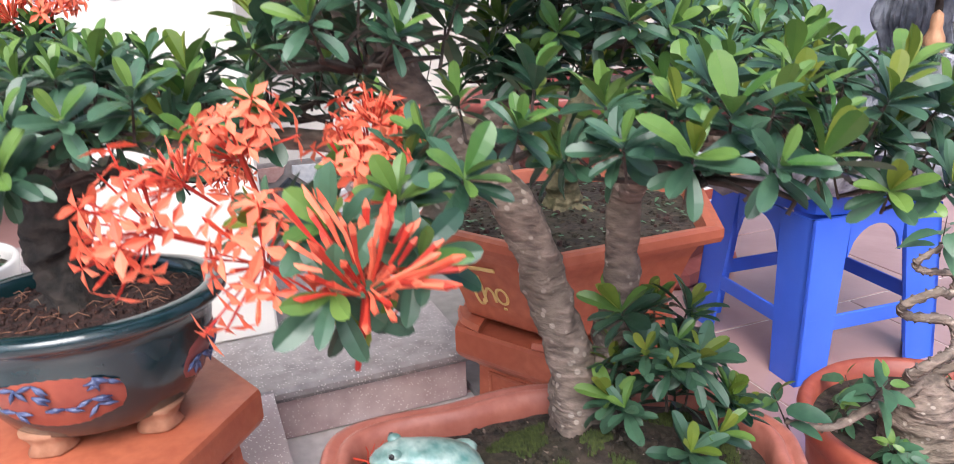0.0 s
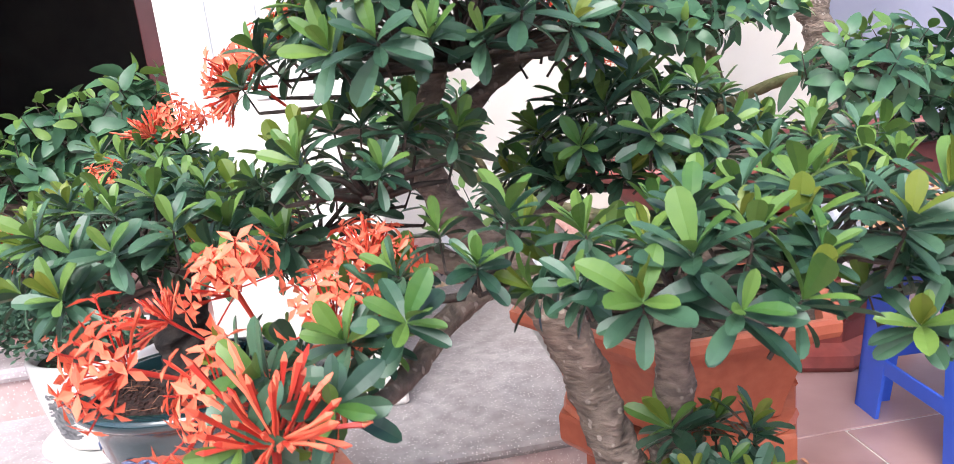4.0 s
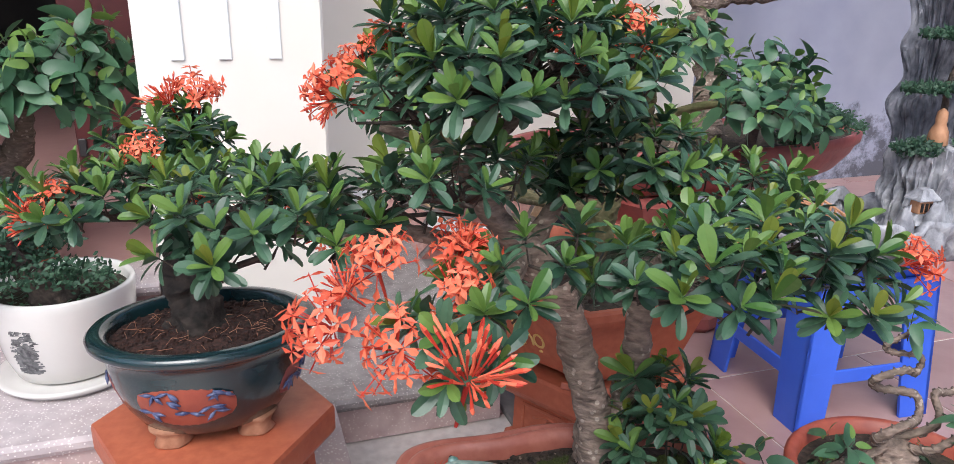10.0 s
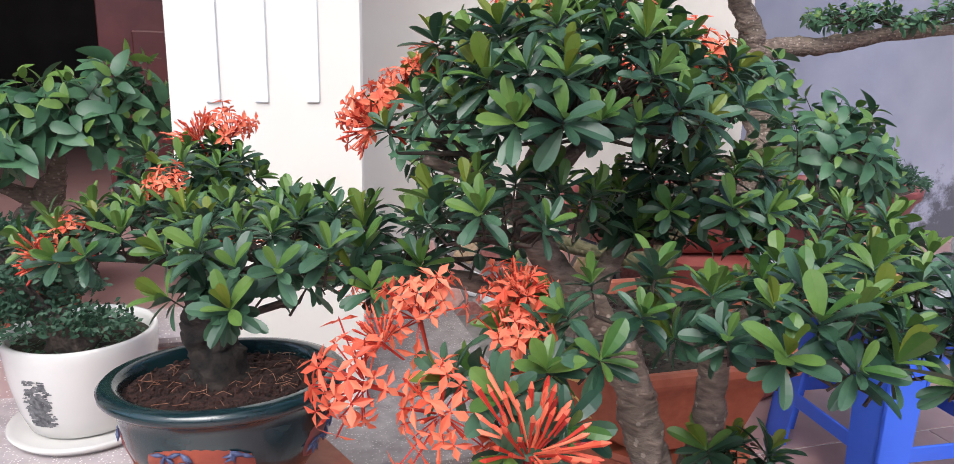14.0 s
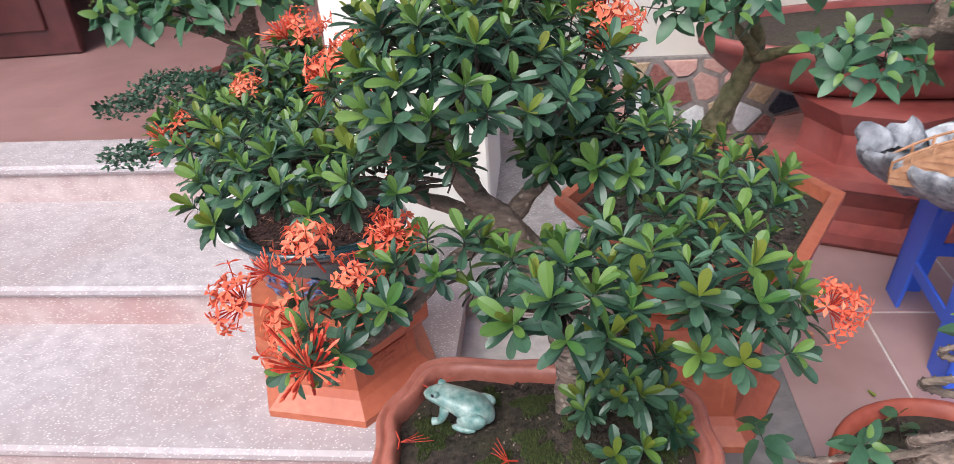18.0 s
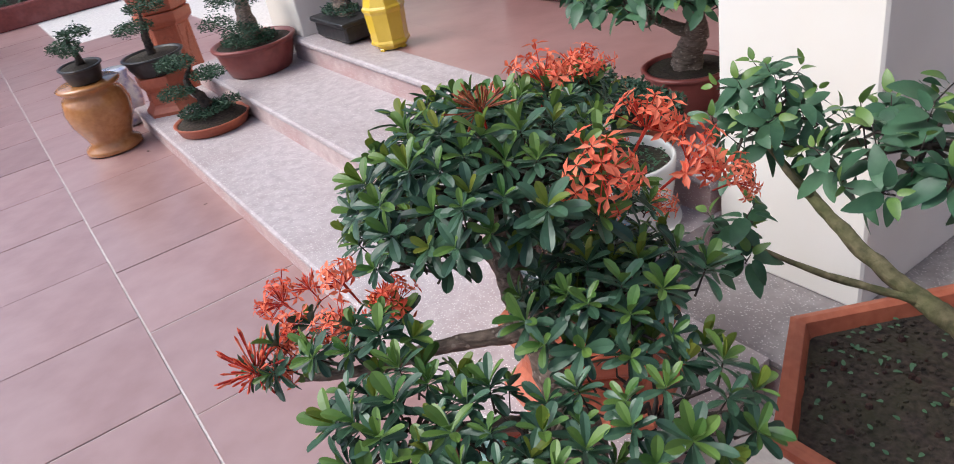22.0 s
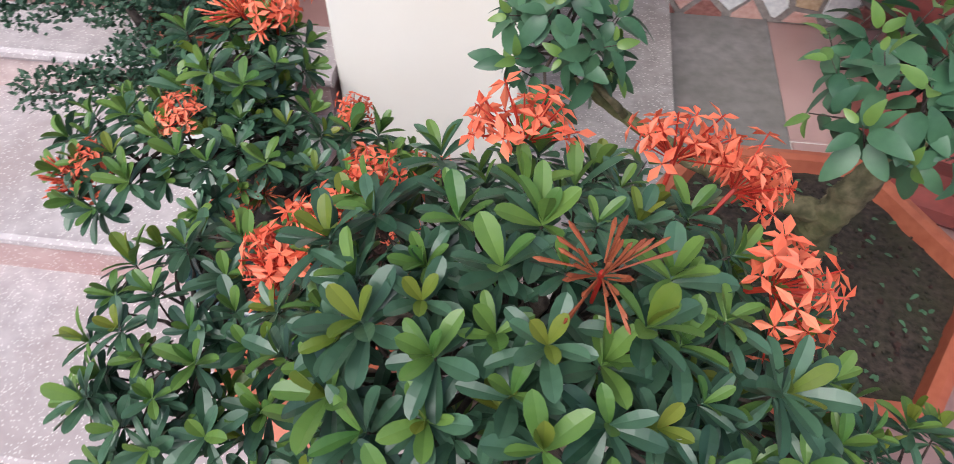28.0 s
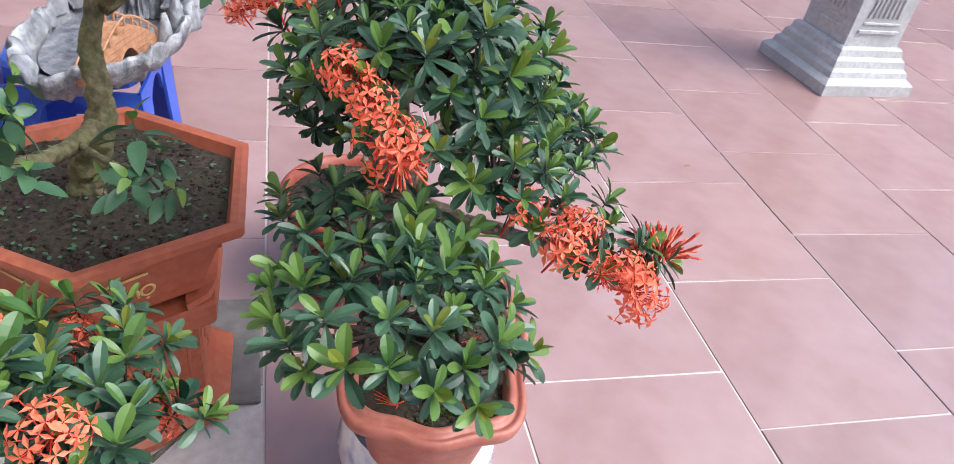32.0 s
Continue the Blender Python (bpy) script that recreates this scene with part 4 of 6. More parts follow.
def wall_patch(prof_pts, a0, a1, ry, lift, mat, parent, label, z0, z1):
    """A cartouche that follows the side of a turned pot."""
    zs = [p[1] for p in prof_pts]
    rs = [p[0] for p in prof_pts]
    rings_ = []
    for i in range(13):
        u = i / 12
        w = a0 + (a1 - a0) * u
        hh = math.sin(math.pi * u) ** 0.4
        col = []
        for j in range(7):
            z = (z0 + z1) / 2 + (z1 - z0) / 2 * hh * (j / 3 - 1)
            r = np.interp(z, zs, rs) + lift * (1 if 0 < j < 6 and 0 < i < 12 else -1)
            col.append((r * math.cos(w), r * ry * math.sin(w), z))
        rings_.append(col)
    return part("cartouche", Geo().loft(rings_, (False, False), closed=False), mat, parent, label, True)


side = prof[:6]
for a in (-105, 75, -10, 170):
    wall_patch(side, radians(a - 34), radians(a + 34), 0.76, 0.0015, TERRA_RED if a in (-105, 75) else TERRA_DARK, oval_body, "unglazed brown bamboo panel", 0.045, 0.128)
    rr = random.Random(a)
    for j in range(9):
        u, v = rr.uniform(-24, 24), rr.uniform(0.058, 0.118)
        r = np.interp(v, [p[1] for p in side], [p[0] for p in side]) + 0.003
        w = radians(a + u)
        base = Vector((r * math.cos(w), r * 0.76 * math.sin(w), v))
        tang = Vector((-math.sin(w), 0.76 * math.cos(w), 0)).normalized()
        for q in range(3):
            e = radians(rr.uniform(-80, 10))
            tipv = base + tang * 0.022 * math.cos(e) * rr.choice((1, -1)) + Vector((0, 0, 0.018 * math.sin(e)))
            part("bamboo_leaf", Geo().tube([base, (base + tipv) / 2, tipv], [0.0012, 0.0036, 0.0006], 5), BLUE_INK, oval_body, "blue glazed bamboo leaf", True)

ixora2 = thing("ixora_bonsai", "smaller ixora bonsai with dark single trunk and red flowers", "bonsai", (0, 0, 0))
trunk(ixora2, "trunk", [(-0.39, 0.40, 0.43), (-0.385, 0.398, 0.48), (-0.395, 0.405, 0.54), (-0.39, 0.40, 0.60), (-0.37, 0.42, 0.68), (-0.37, 0.44, 0.76)], [0.047, 0.040, 0.036, 0.033, 0.020, 0.006], BARK_BLACK, 14, 0.4, "thick dark gnarled trunk")
for pts, rr in (([(-0.39, 0.4, 0.59), (-0.32, 0.375, 0.635), (-0.27, 0.375, 0.62), (-0.21, 0.40, 0.60)], [0.015, 0.010, 0.007, 0.003]), ([(-0.39, 0.4, 0.60), (-0.44, 0.37, 0.655), (-0.52, 0.31, 0.68)], [0.014, 0.009, 0.004]),
                ([(-0.385, 0.405, 0.62), (-0.36, 0.33, 0.66), (-0.35, 0.28, 0.68)], [0.014, 0.01, 0.004]), ([(-0.38, 0.41, 0.64), (-0.42, 0.46, 0.69), (-0.45, 0.48, 0.71)], [0.012, 0.009, 0.004])):
    trunk(ixora2, "limb", pts, rr, BARK_DARK, 8)
SECOND = [((-0.39, 0.35, 0.712), (0.10, 0.09, 0.034), 0.7), ((-0.285, 0.335, 0.69), (0.075, 0.07, 0.026), 0.6), ((-0.222, 0.395, 0.612), (0.045, 0.045, 0.02), 0.5), ((-0.50, 0.32, 0.695), (0.085, 0.09, 0.034), 0.6), ((-0.40, 0.43, 0.75), (0.08, 0.08, 0.045), 0.6), ((-0.41, 0.265, 0.715), (0.07, 0.04, 0.022), 0.4)]
crown(ixora2, SECOND, 0.033, random.Random(21), 160, 0.9, 0.4, -0.1)
heads(ixora2, [("open", (-0.355, 0.45, 0.805), (0.1, -0.1, 1), 1.0), ("bud", (-0.395, 0.455, 0.80), (-0.4, 0, 0.9), 1.0), ("open", (-0.422, 0.32, 0.755), (-0.3, -0.3, 0.9), 0.75), ("open", (-0.525, 0.285, 0.70), (-0.7, -0.3, 0.6), 0.9), ("bud", (-0.55, 0.27, 0.69), (-0.9, -0.2, 0.4), 0.9),
                ("open", (-0.365, 0.265, 0.695), (0.0, -0.6, 0.6), 0.6), ("faded", (-0.335, 0.275, 0.70), (0.3, -0.6, 0.7), 0.6), ("open", (-0.205, 0.325, 0.618), (0.6, -0.5, 0.4), 0.7), ("open", (-0.188, 0.425, 0.602), (0.6, 0.2, 0.5), 0.75), ("open", (-0.245, 0.352, 0.665), (0.4, 0.0, 0.8), 0.8), ("open", (-0.27, 0.41, 0.70), (0.6, 0.2, 0.8), 0.7)], random.Random(9))
trunk(ixora2, "bare_top", [(-0.37, 0.44, 0.74), (-0.368, 0.445, 0.77), (-0.365, 0.45, 0.80)], [0.006, 0.004, 0.003], BARK_DARK, 6)
for i, (p, d) in enumerate((((-0.37, 0.445, 0.785), (-0.3, 0, 1)), ((-0.36, 0.45, 0.775), (0.6, 0.1, 0.6)), ((-0.385, 0.44, 0.765), (-0.7, -0.2, 0.6)), ((-0.355, 0.435, 0.75), (0.6, -0.5, 0.5)))):
    part("leaf_whorl", ROSETTES[i], None, ixora2, m=aim(p, d, i, 0.85))

# ---- hexagonal pot with the painted word, and its broad-leaved tree ----
tho = thing("hexagonal_pot", "orange terracotta hexagonal pot with gold painted lettering", "pot", (0.325, 0.443, 0.305))
hx = lambda q, z: ring(6, q, q, z)
g = Geo()
g.loft([hx(q, z) for q, z in ((0.165, 0.012), (0.175, 0.02), (0.182, 0.045), (0.215, 0.13), (0.226, 0.148), (0.258, 0.160), (0.262, 0.168), (0.262, 0.180), (0.250, 0.182), (0.236, 0.180), (0.230, 0.165), (0.22, 0.14))], (True, False))
tho_body = part("pot_body", g, TERRA, tho)
for k in range(6):
    w = radians(60 * k)
    part("foot", Geo().loft([[(x * q, y * q, z) for x, y in ((0.14, 0), (0.178, -0.045), (0.186, -0.02), (0.19, 0), (0.186, 0.02), (0.178, 0.045))] for q, z in ((0.98, 0.0), (1.0, 0.004), (0.98, 0.013))]), TERRA, tho, m=Matrix.Rotation(w, 4, "Z"))
g = Geo()
g.loft([[(x, y, 0.158 + 0.008 * (1 - q) + 0.006 * noise.noise(Vector((x, y, 5)) * 45)) for x, y, _ in ring(48, 0.218 * q, 0.218 * q, 0, 0, 6, 0.03)] for q in (1, 0.8, 0.6, 0.4, 0.2, 0.02)], (False, True))
part("soil", g, SOIL, tho, "dark gravelly soil", True)


crumbs(tho, 700, in_oval(0.2, 0.2), lambda x, y: 0.158 + 0.008 * (1 - math.hypot(x, y) / 0.218), 52, (0.002, 0.006), SOIL, "dark crumbly soil")
crumbs(tho, 60, in_oval(0.2, 0.2), lambda x, y: 0.161 + 0.008 * (1 - math.hypot(x, y) / 0.218), 57, (0.003, 0.007), MULCH, "brown bark crumbs on the soil")
wg = random.Random(53)
g = Geo()
for _ in range(130):
    w, q = wg.uniform(0, 6.28), 0.19 * math.sqrt(wg.random())
    g.join(leaf_geo(wg.uniform(0.006, 0.013), 0.006, 0.2, 0.3), Matrix.Translation((q * math.cos(w), q * math.sin(w), 0.166)) @ spin(wg.uniform(0, 6.28), wg.uniform(0.1, 0.9)))
tagged(part("weed_cover", g, LEAF_W, tho, "tiny green weeds on the soil", True), kind="stuff")
crumbs(oval, 700, in_oval(0.14, 0.105), lambda x, y: 0.158 + 0.012 * (1 - math.hypot(x / 0.15, y / 0.114)), 54, (0.002, 0.0075), MULCH, "coarse brown mulch crumbs")
g = Geo()
for _ in range(60):
    w, q = wg.uniform(0, 6.28), 0.13 * math.sqrt(wg.random())
    p, a = Vector((q * math.cos(w), 0.74 * q * math.sin(w), 0.168)), wg.uniform(0, 6.28)
    g.tube([p, p + Vector((0.012 * math.cos(a), 0.012 * math.sin(a), wg.uniform(0, 0.008))), p + Vector((0.022 * math.cos(a + 0.1), 0.022 * math.sin(a + 0.1), 0.002))], 0.0004, 3)
tagged(part("straw", g, BISQUE, oval, "dry straw fibres"), kind="stuff")


def face_matrix(w):
    """The pot side that faces the angle w: x along the side, y out of it, z up its slope."""
    d0 = 0.182 * math.cos(radians(30))
    d1 = 0.215 * math.cos(radians(30))
    lean = math.atan2(d1 - d0, 0.085)
    return Matrix.Rotation(w + math.pi / 2, 4, "Z") @ Matrix.Translation((0, -d0 - 0.0015, 0.045)) @ Matrix.Rotation(lean, 4, "X")


def stroke(parent, name, pts, rad, m, label):
    c = curve(pts, 8)
    g = Geo().tube([(a[0], a[1] * 0.3, a[2]) for a in c], rad, 6)
    g.v = [(x, y * 0.35, z) for x, y, z in g.v]
    return part(name, g, GOLD, parent, label, True, m)


for face in (210, 330):
    m = face_matrix(radians(face))
    if face == 210:
        stroke(tho_body, "letter_T", [(-0.075, 0, 0.068), (-0.068, 0, 0.074), (-0.06, 0, 0.071), (-0.035, 0, 0.074), (-0.01, 0, 0.076)], 0.0042, m, "gold painted letter T")
        stroke(tho_body, "letter_T_stem", [(-0.066, 0, 0.068), (-0.061, 0, 0.05), (-0.06, 0, 0.02), (-0.055, 0, 0.003), (-0.047, 0, 0.004), (-0.046, 0, 0.012)], 0.003, m, "gold painted letter T")
        stroke(tho_body, "letter_h", [(-0.047, 0, 0.058), (-0.043, 0, 0.03), (-0.042, 0, 0.008)], 0.003, m, "gold painted letter h")
        stroke(tho_body, "letter_h_arch", [(-0.042, 0, 0.02), (-0.034, 0, 0.036), (-0.025, 0, 0.032), (-0.022, 0, 0.012)], 0.0028, m, "gold painted letter h")
        stroke(tho_body, "letter_o", [(-0.008 + 0.0105 * math.cos(a), 0, 0.027 + 0.014 * math.sin(a)) for a in np.linspace(0.3, 6.5, 12)], 0.0028, m, "gold painted letter o")
        stroke(tho_body, "dot_below", [(-0.010, 0, 0.004), (-0.007, 0, 0.003), (-0.004, 0, 0.004)], 0.003, m, "gold painted dot")
    else:
        for k in range(6):
            stroke(tho_body, "leaf_stroke", [(-0.05 + 0.012 * k, 0, 0.02 + 0.006 * k), (-0.035 + 0.012 * k, 0, 0.04 + 0.004 * k), (-0.02 + 0.011 * k, 0, 0.06 + 0.001 * k)], [0.001] + [0.003] * 14 + [0.002, 0.001], m, "gold painted leaf")
for k in range(4):
    stroke(tho_body, "leaf_stroke", [(0.02 - 0.012 * k, 0, 0.02 + 0.006 * k), (0.0 - 0.012 * k, 0, 0.036 + 0.004 * k), (-0.025 - 0.01 * k, 0, 0.05 + 0.003 * k)], [0.001] + [0.003] * 14 + [0.002, 0.001], face_matrix(radians(150)), "gold painted leaf")


def broad_spray(seed, n=9, size=1.0):
    r = random.Random(seed)
    g = Geo()
    for i in range(n):
        z = 0.055 * i / n
        az = i * 1.57 + r.uniform(-0.4, 0.4)
        s = size * r.uniform(0.7, 1.2) * (0.6 if i > n - 3 else 1)
        lg = leaf_geo(0.054 * s, 0.027 * s, 0.22, r.uniform(0.2, 0.6), 1 if i > n - 3 else 0, 1)
        g.join(lg, Matrix.Translation((0, 0, z)) @ spin(az, radians(r.uniform(-25, 30) + (40 if i > n - 3 else 0)), r.uniform(-0.4, 0.4)) @ Matrix.Translation((0.008, 0, 0)))
    g.tube([(0, 0, -0.02), (0, 0, 0.055)], [0.0015, 0.0008], 4, 2)
    return g


SPRAY_GEO = [broad_spray(40 + k) for k in range(6)]
SPRAYS = [mesh_of("leaf_spray", g, [LEAF_W, LEAF_Y, BARK_DARK], True) for g in SPRAY_GEO]


def broad_tree(label, trunks, pads, gap, limit, seed, bark, scale=1.0, category="bonsai"):
    t = thing("broadleaf_bonsai", label, category)
    for i, (pts, rr) in enumerate(trunks):
        trunk(t, "trunk" if not i else "limb", pts, rr, bark, 11 if not i else 8)
    rng = random.Random(seed)
    spots = scatter(pads, gap, rng, 1500, -0.5)
    twigs, rest = Geo(), Geo()
    for i, (p, d, c) in enumerate(spots):
        d = (d + Vector((rng.gauss(0, 0.4), rng.gauss(0, 0.4), -0.1))).normalized()
        k, m = rng.randrange(6), aim(p - d * 0.03, d, rng.uniform(0, 6), scale * rng.uniform(0.75, 1.1))
        if i < limit:
            part("leaf_spray", SPRAYS[k], None, t, m=m)
        else:
            rest.join(SPRAY_GEO[k], m)
        mid = (p + c) / 2 + Vector((rng.gauss(0, 0.012), rng.gauss(0, 0.012), -0.006))
        twigs.tube([c, mid, p - d * 0.03], [0.003, 0.0022, 0.0013], 4)
    if rest.f:
        tagged(part("inner_foliage", rest, [LEAF_W, LEAF_Y, BARK_DARK], t, "dense broad leaves", True), kind="stuff")
    tagged(part("twig_mass", twigs, BARK_DARK, t, "thin twigs", True), kind="stuff")
    return t


broad_tree("broad-leaved bonsai with mossy forked trunk in the hexagonal pot",
           [([(0.335, 0.47, 0.45), (0.33, 0.46, 0.50), (0.325, 0.44, 0.56), (0.335, 0.43, 0.62), (0.375, 0.44, 0.70), (0.39, 0.42, 0.78), (0.36, 0.37, 0.84)], [0.034, 0.026, 0.023, 0.02, 0.016, 0.013, 0.006]),
            ([(0.328, 0.435, 0.59), (0.25, 0.45, 0.60), (0.15, 0.47, 0.63), (0.05, 0.49, 0.68), (-0.01, 0.50, 0.72)], [0.018, 0.014, 0.011, 0.008, 0.004]),
            ([(0.39, 0.42, 0.76), (0.33, 0.35, 0.83), (0.27, 0.30, 0.87)], [0.010, 0.007, 0.004]), ([(0.39, 0.42, 0.75), (0.45, 0.34, 0.79), (0.49, 0.25, 0.80)], [0.01, 0.007, 0.004]), ([(0.25, 0.45, 0.60), (0.15, 0.39, 0.63), (0.07, 0.34, 0.67)], [0.006, 0.005, 0.003]), ([(0.06, 0.488, 0.675), (0.04, 0.46, 0.72), (-0.02, 0.46, 0.78)], [0.006, 0.005, 0.003]),
            ([(0.33, 0.46, 0.47), (0.29, 0.42, 0.455), (0.26, 0.39, 0.45)], [0.014, 0.009, 0.004]), ([(0.34, 0.46, 0.47), (0.37, 0.41, 0.458), (0.40, 0.38, 0.45)], [0.012, 0.008, 0.003]), ([(0.345, 0.475, 0.47), (0.40, 0.48, 0.46), (0.43, 0.50, 0.45)], [0.012, 0.008, 0.003])],
           [((-0.025, 0.505, 0.775), (0.085, 0.085, 0.085), 0.9), ((0.29, 0.31, 0.89), (0.10, 0.09, 0.045), 0.9), ((0.50, 0.24, 0.805), (0.08, 0.08, 0.045), 0.7), ((0.42, 0.40, 0.90), (0.09, 0.09, 0.045), 0.6), ((0.05, 0.33, 0.69), (0.05, 0.05, 0.05), 0.4)], 0.042, 190, 31, BARK_MOSSY, 0.72)


# ---- broken-stone plinth ----
WALL_END = 1.42
plinth = structure("plinth", Geo().box(-0.146, WALL_Y - 0.022, 0.0, WALL_END, WALL_Y - 0.002, 0.30, 0.003), MORTAR, "wall plinth faced with broken coloured stones", "plinth")
prng = random.Random(12)


def cell(own, seeds, x0, x1, z0, z1):
    """The outline of the ground nearest to one seed, cut from the plinth's face."""
    poly = [Vector((x0, z0)), Vector((x1, z0)), Vector((x1, z1)), Vector((x0, z1))]
    for other in seeds:
        if other is own or (other - own).length > 0.4:
            continue
        mid, d, cut = (own + other) / 2, other - own, []
        for k, p in enumerate(poly):
            q = poly[(k + 1) % len(poly)]
            a, b = (p - mid).dot(d), (q - mid).dot(d)
            if a <= 0:
                cut.append(p)
            if a * b < 0:
                cut.append(p.lerp(q, a / (a - b)))
        poly = cut
    return poly


seeds = []
for i in range(4000):
    p = Vector((prng.uniform(-0.14, WALL_END - 0.01), prng.uniform(0.01, 0.29)))
    if all((p - q).length > prng.uniform(0.066, 0.10) for q in seeds):
        seeds.append(p)
for own in seeds:
    poly = cell(own, seeds, -0.14, WALL_END - 0.004, 0.004, 0.296)
    mid = sum(poly, Vector((0, 0))) / len(poly)
    k1 = prng.uniform(0.74, 0.90)
    poly = [mid + (p - mid) * k1 * prng.uniform(0.93, 1.03) for p in poly]
    y, d = WALL_Y - 0.022, prng.uniform(0.004, 0.010)
    g = Geo().loft([[(p.x, y + 0.002, p.y) for p in poly], [(p.x, y - d * 0.6, p.y) for p in poly], [(mid.x + (p.x - mid.x) * 0.93, y - d, mid.y + (p.y - mid.y) * 0.93) for p in poly]])
    part("stone", g, STONES[prng.choice((0, 0, 0, 1, 1, 2, 2, 2, 3, 3, 4, 5))], plinth)

# ---- white pot on the middle step ----
white = thing("white_pot", "round white glazed pot with grey printed landscape on a saucer", "pot", (-0.648, 0.785, 2 * RISE))
part("pot_body", lathe([(0.092, 0.018), (0.1, 0.022), (0.114, 0.06), (0.125, 0.12), (0.130, 0.17), (0.131, 0.188), (0.128, 0.193), (0.122, 0.192), (0.119, 0.183), (0.114, 0.15)], 56, 1, 0, (True, False)), WHITE_POT, white, smooth=True)
part("saucer", lathe([(0.10, 0.0), (0.125, 0.002), (0.136, 0.012), (0.139, 0.018), (0.136, 0.02), (0.126, 0.0175), (0.10, 0.017)], 56), WHITE_POT, white, smooth=True)
part("soil", Geo().loft([[(x, y, 0.168 + 0.012 * (1 - q) + 0.005 * noise.noise(Vector((x, y, 9)) * 50)) for x, y, _ in ring(36, 0.118 * q, 0.118 * q, 0)] for q in (1, 0.7, 0.4, 0.02)], (False, True)), SOIL, white, "weedy dark soil", True)
g = Geo()
wr = random.Random(8)
for k in range(420):
    a, z = radians(-117 + 13 * (wr.random() + wr.random() - 1)), 0.05 + 0.1 * wr.random() * wr.random() ** 0.4
    z = min(z, 0.14)
    r = float(np.interp(z, [0.02, 0.06, 0.12, 0.17], [0.1, 0.114, 0.125, 0.130])) + 0.0006
    s, t = wr.uniform(0.002, 0.007), wr.uniform(0.001, 0.003)
    da = s / r
    g.add([(r * math.cos(a - da), r * math.sin(a - da), z - t), (r * math.cos(a + da), r * math.sin(a + da), z - t * 0.5), (r * math.cos(a + da * 0.8), r * math.sin(a + da * 0.8), z + t), (r * math.cos(a - da * 0.6), r * math.sin(a - da * 0.6), z + t * 0.8)], [(0, 1, 2, 3)])
part("printed_picture", g, INK, white, "grey printed landscape")


g = Geo()
for _ in range(260):
    w, q = wr.uniform(0, 6.28), 0.11 * math.sqrt(wr.random())
    g.join(leaf_geo(wr.uniform(0.006, 0.014), 0.006, 0.2, 0.3), Matrix.Translation((q * math.cos(w), q * math.sin(w), 0.178)) @ spin(wr.uniform(0, 6.28), wr.uniform(0.1, 1.0)))
tagged(part("weed_cover", g, LEAF_W, white, "tiny green weeds on the soil", True), kind="stuff")


def fine_pad(r, c, rad, n):
    """A flat cloud of tiny leaves."""
    g = Geo()
    for _ in range(n):
        w, q = r.uniform(0, 6.283), math.sqrt(r.random())
        p = Vector((c[0] + rad[0] * q * math.cos(w), c[1] + rad[1] * q * math.sin(w), c[2] + rad[2] * (1 - q * q) * r.uniform(-0.4, 1.0) + 0.25 * rad[2] * r.gauss(0, 1)))
        d = Vector((r.gauss(0, 1), r.gauss(0, 1), r.gauss(0.4, 0.6))).normalized()
        a = d.orthogonal().normalized() * r.uniform(0.0026, 0.0046)
        L = r.uniform(0.009, 0.018)
        g.add([p, p + d * L * 0.5 + a, p + d * L, p + d * L * 0.5 - a], [(0, 1, 2, 3)])
    return g


def fine_tree(label, trunks, pads, seed, bark=BARK_DARK, density=1.0):
    t = thing("fine_leaved_bonsai", label, "bonsai")
    for i, (p, rr) in enumerate(trunks):
        trunk(t, "trunk" if not i else "limb", p, rr, bark, 9)
    r = random.Random(seed)
    for c, rad in pads:
        n = int(density * 11000 * rad[0] * rad[1] * 12)
        tagged(part("foliage_pad", fine_pad(r, c, rad, max(160, n)), LEAF_J, t, "flat pad of tiny dark green leaves"), kind="stuff")
    return t


fine_tree("fine-leaved bonsai leaning over the rim of the white pot",
          [([(-0.65, 0.74, 0.39), (-0.66, 0.735, 0.43), (-0.70, 0.74, 0.47), (-0.74, 0.76, 0.53), (-0.80, 0.80, 0.60)], [0.05, 0.042, 0.02, 0.012, 0.005]), ([(-0.70, 0.74, 0.47), (-0.78, 0.69, 0.49), (-0.87, 0.63, 0.5)], [0.012, 0.008, 0.004]),
           ([(-0.72, 0.75, 0.5), (-0.70, 0.82, 0.55), (-0.68, 0.86, 0.57)], [0.012, 0.008, 0.004])],
          [((-0.85, 0.64, 0.50), (0.09, 0.06, 0.02)), ((-0.77, 0.70, 0.50), (0.07, 0.06, 0.022)), ((-0.80, 0.80, 0.60), (0.11, 0.08, 0.028)), ((-0.92, 0.76, 0.57), (0.07, 0.06, 0.02)), ((-0.69, 0.84, 0.57), (0.08, 0.06, 0.02)), ((-0.72, 0.72, 0.545), (0.06, 0.06, 0.02)), ((-0.69, 0.70, 0.47), (0.10, 0.07, 0.03)), ((-0.60, 0.71, 0.455), (0.06, 0.06, 0.025))], 3, density=0.65)


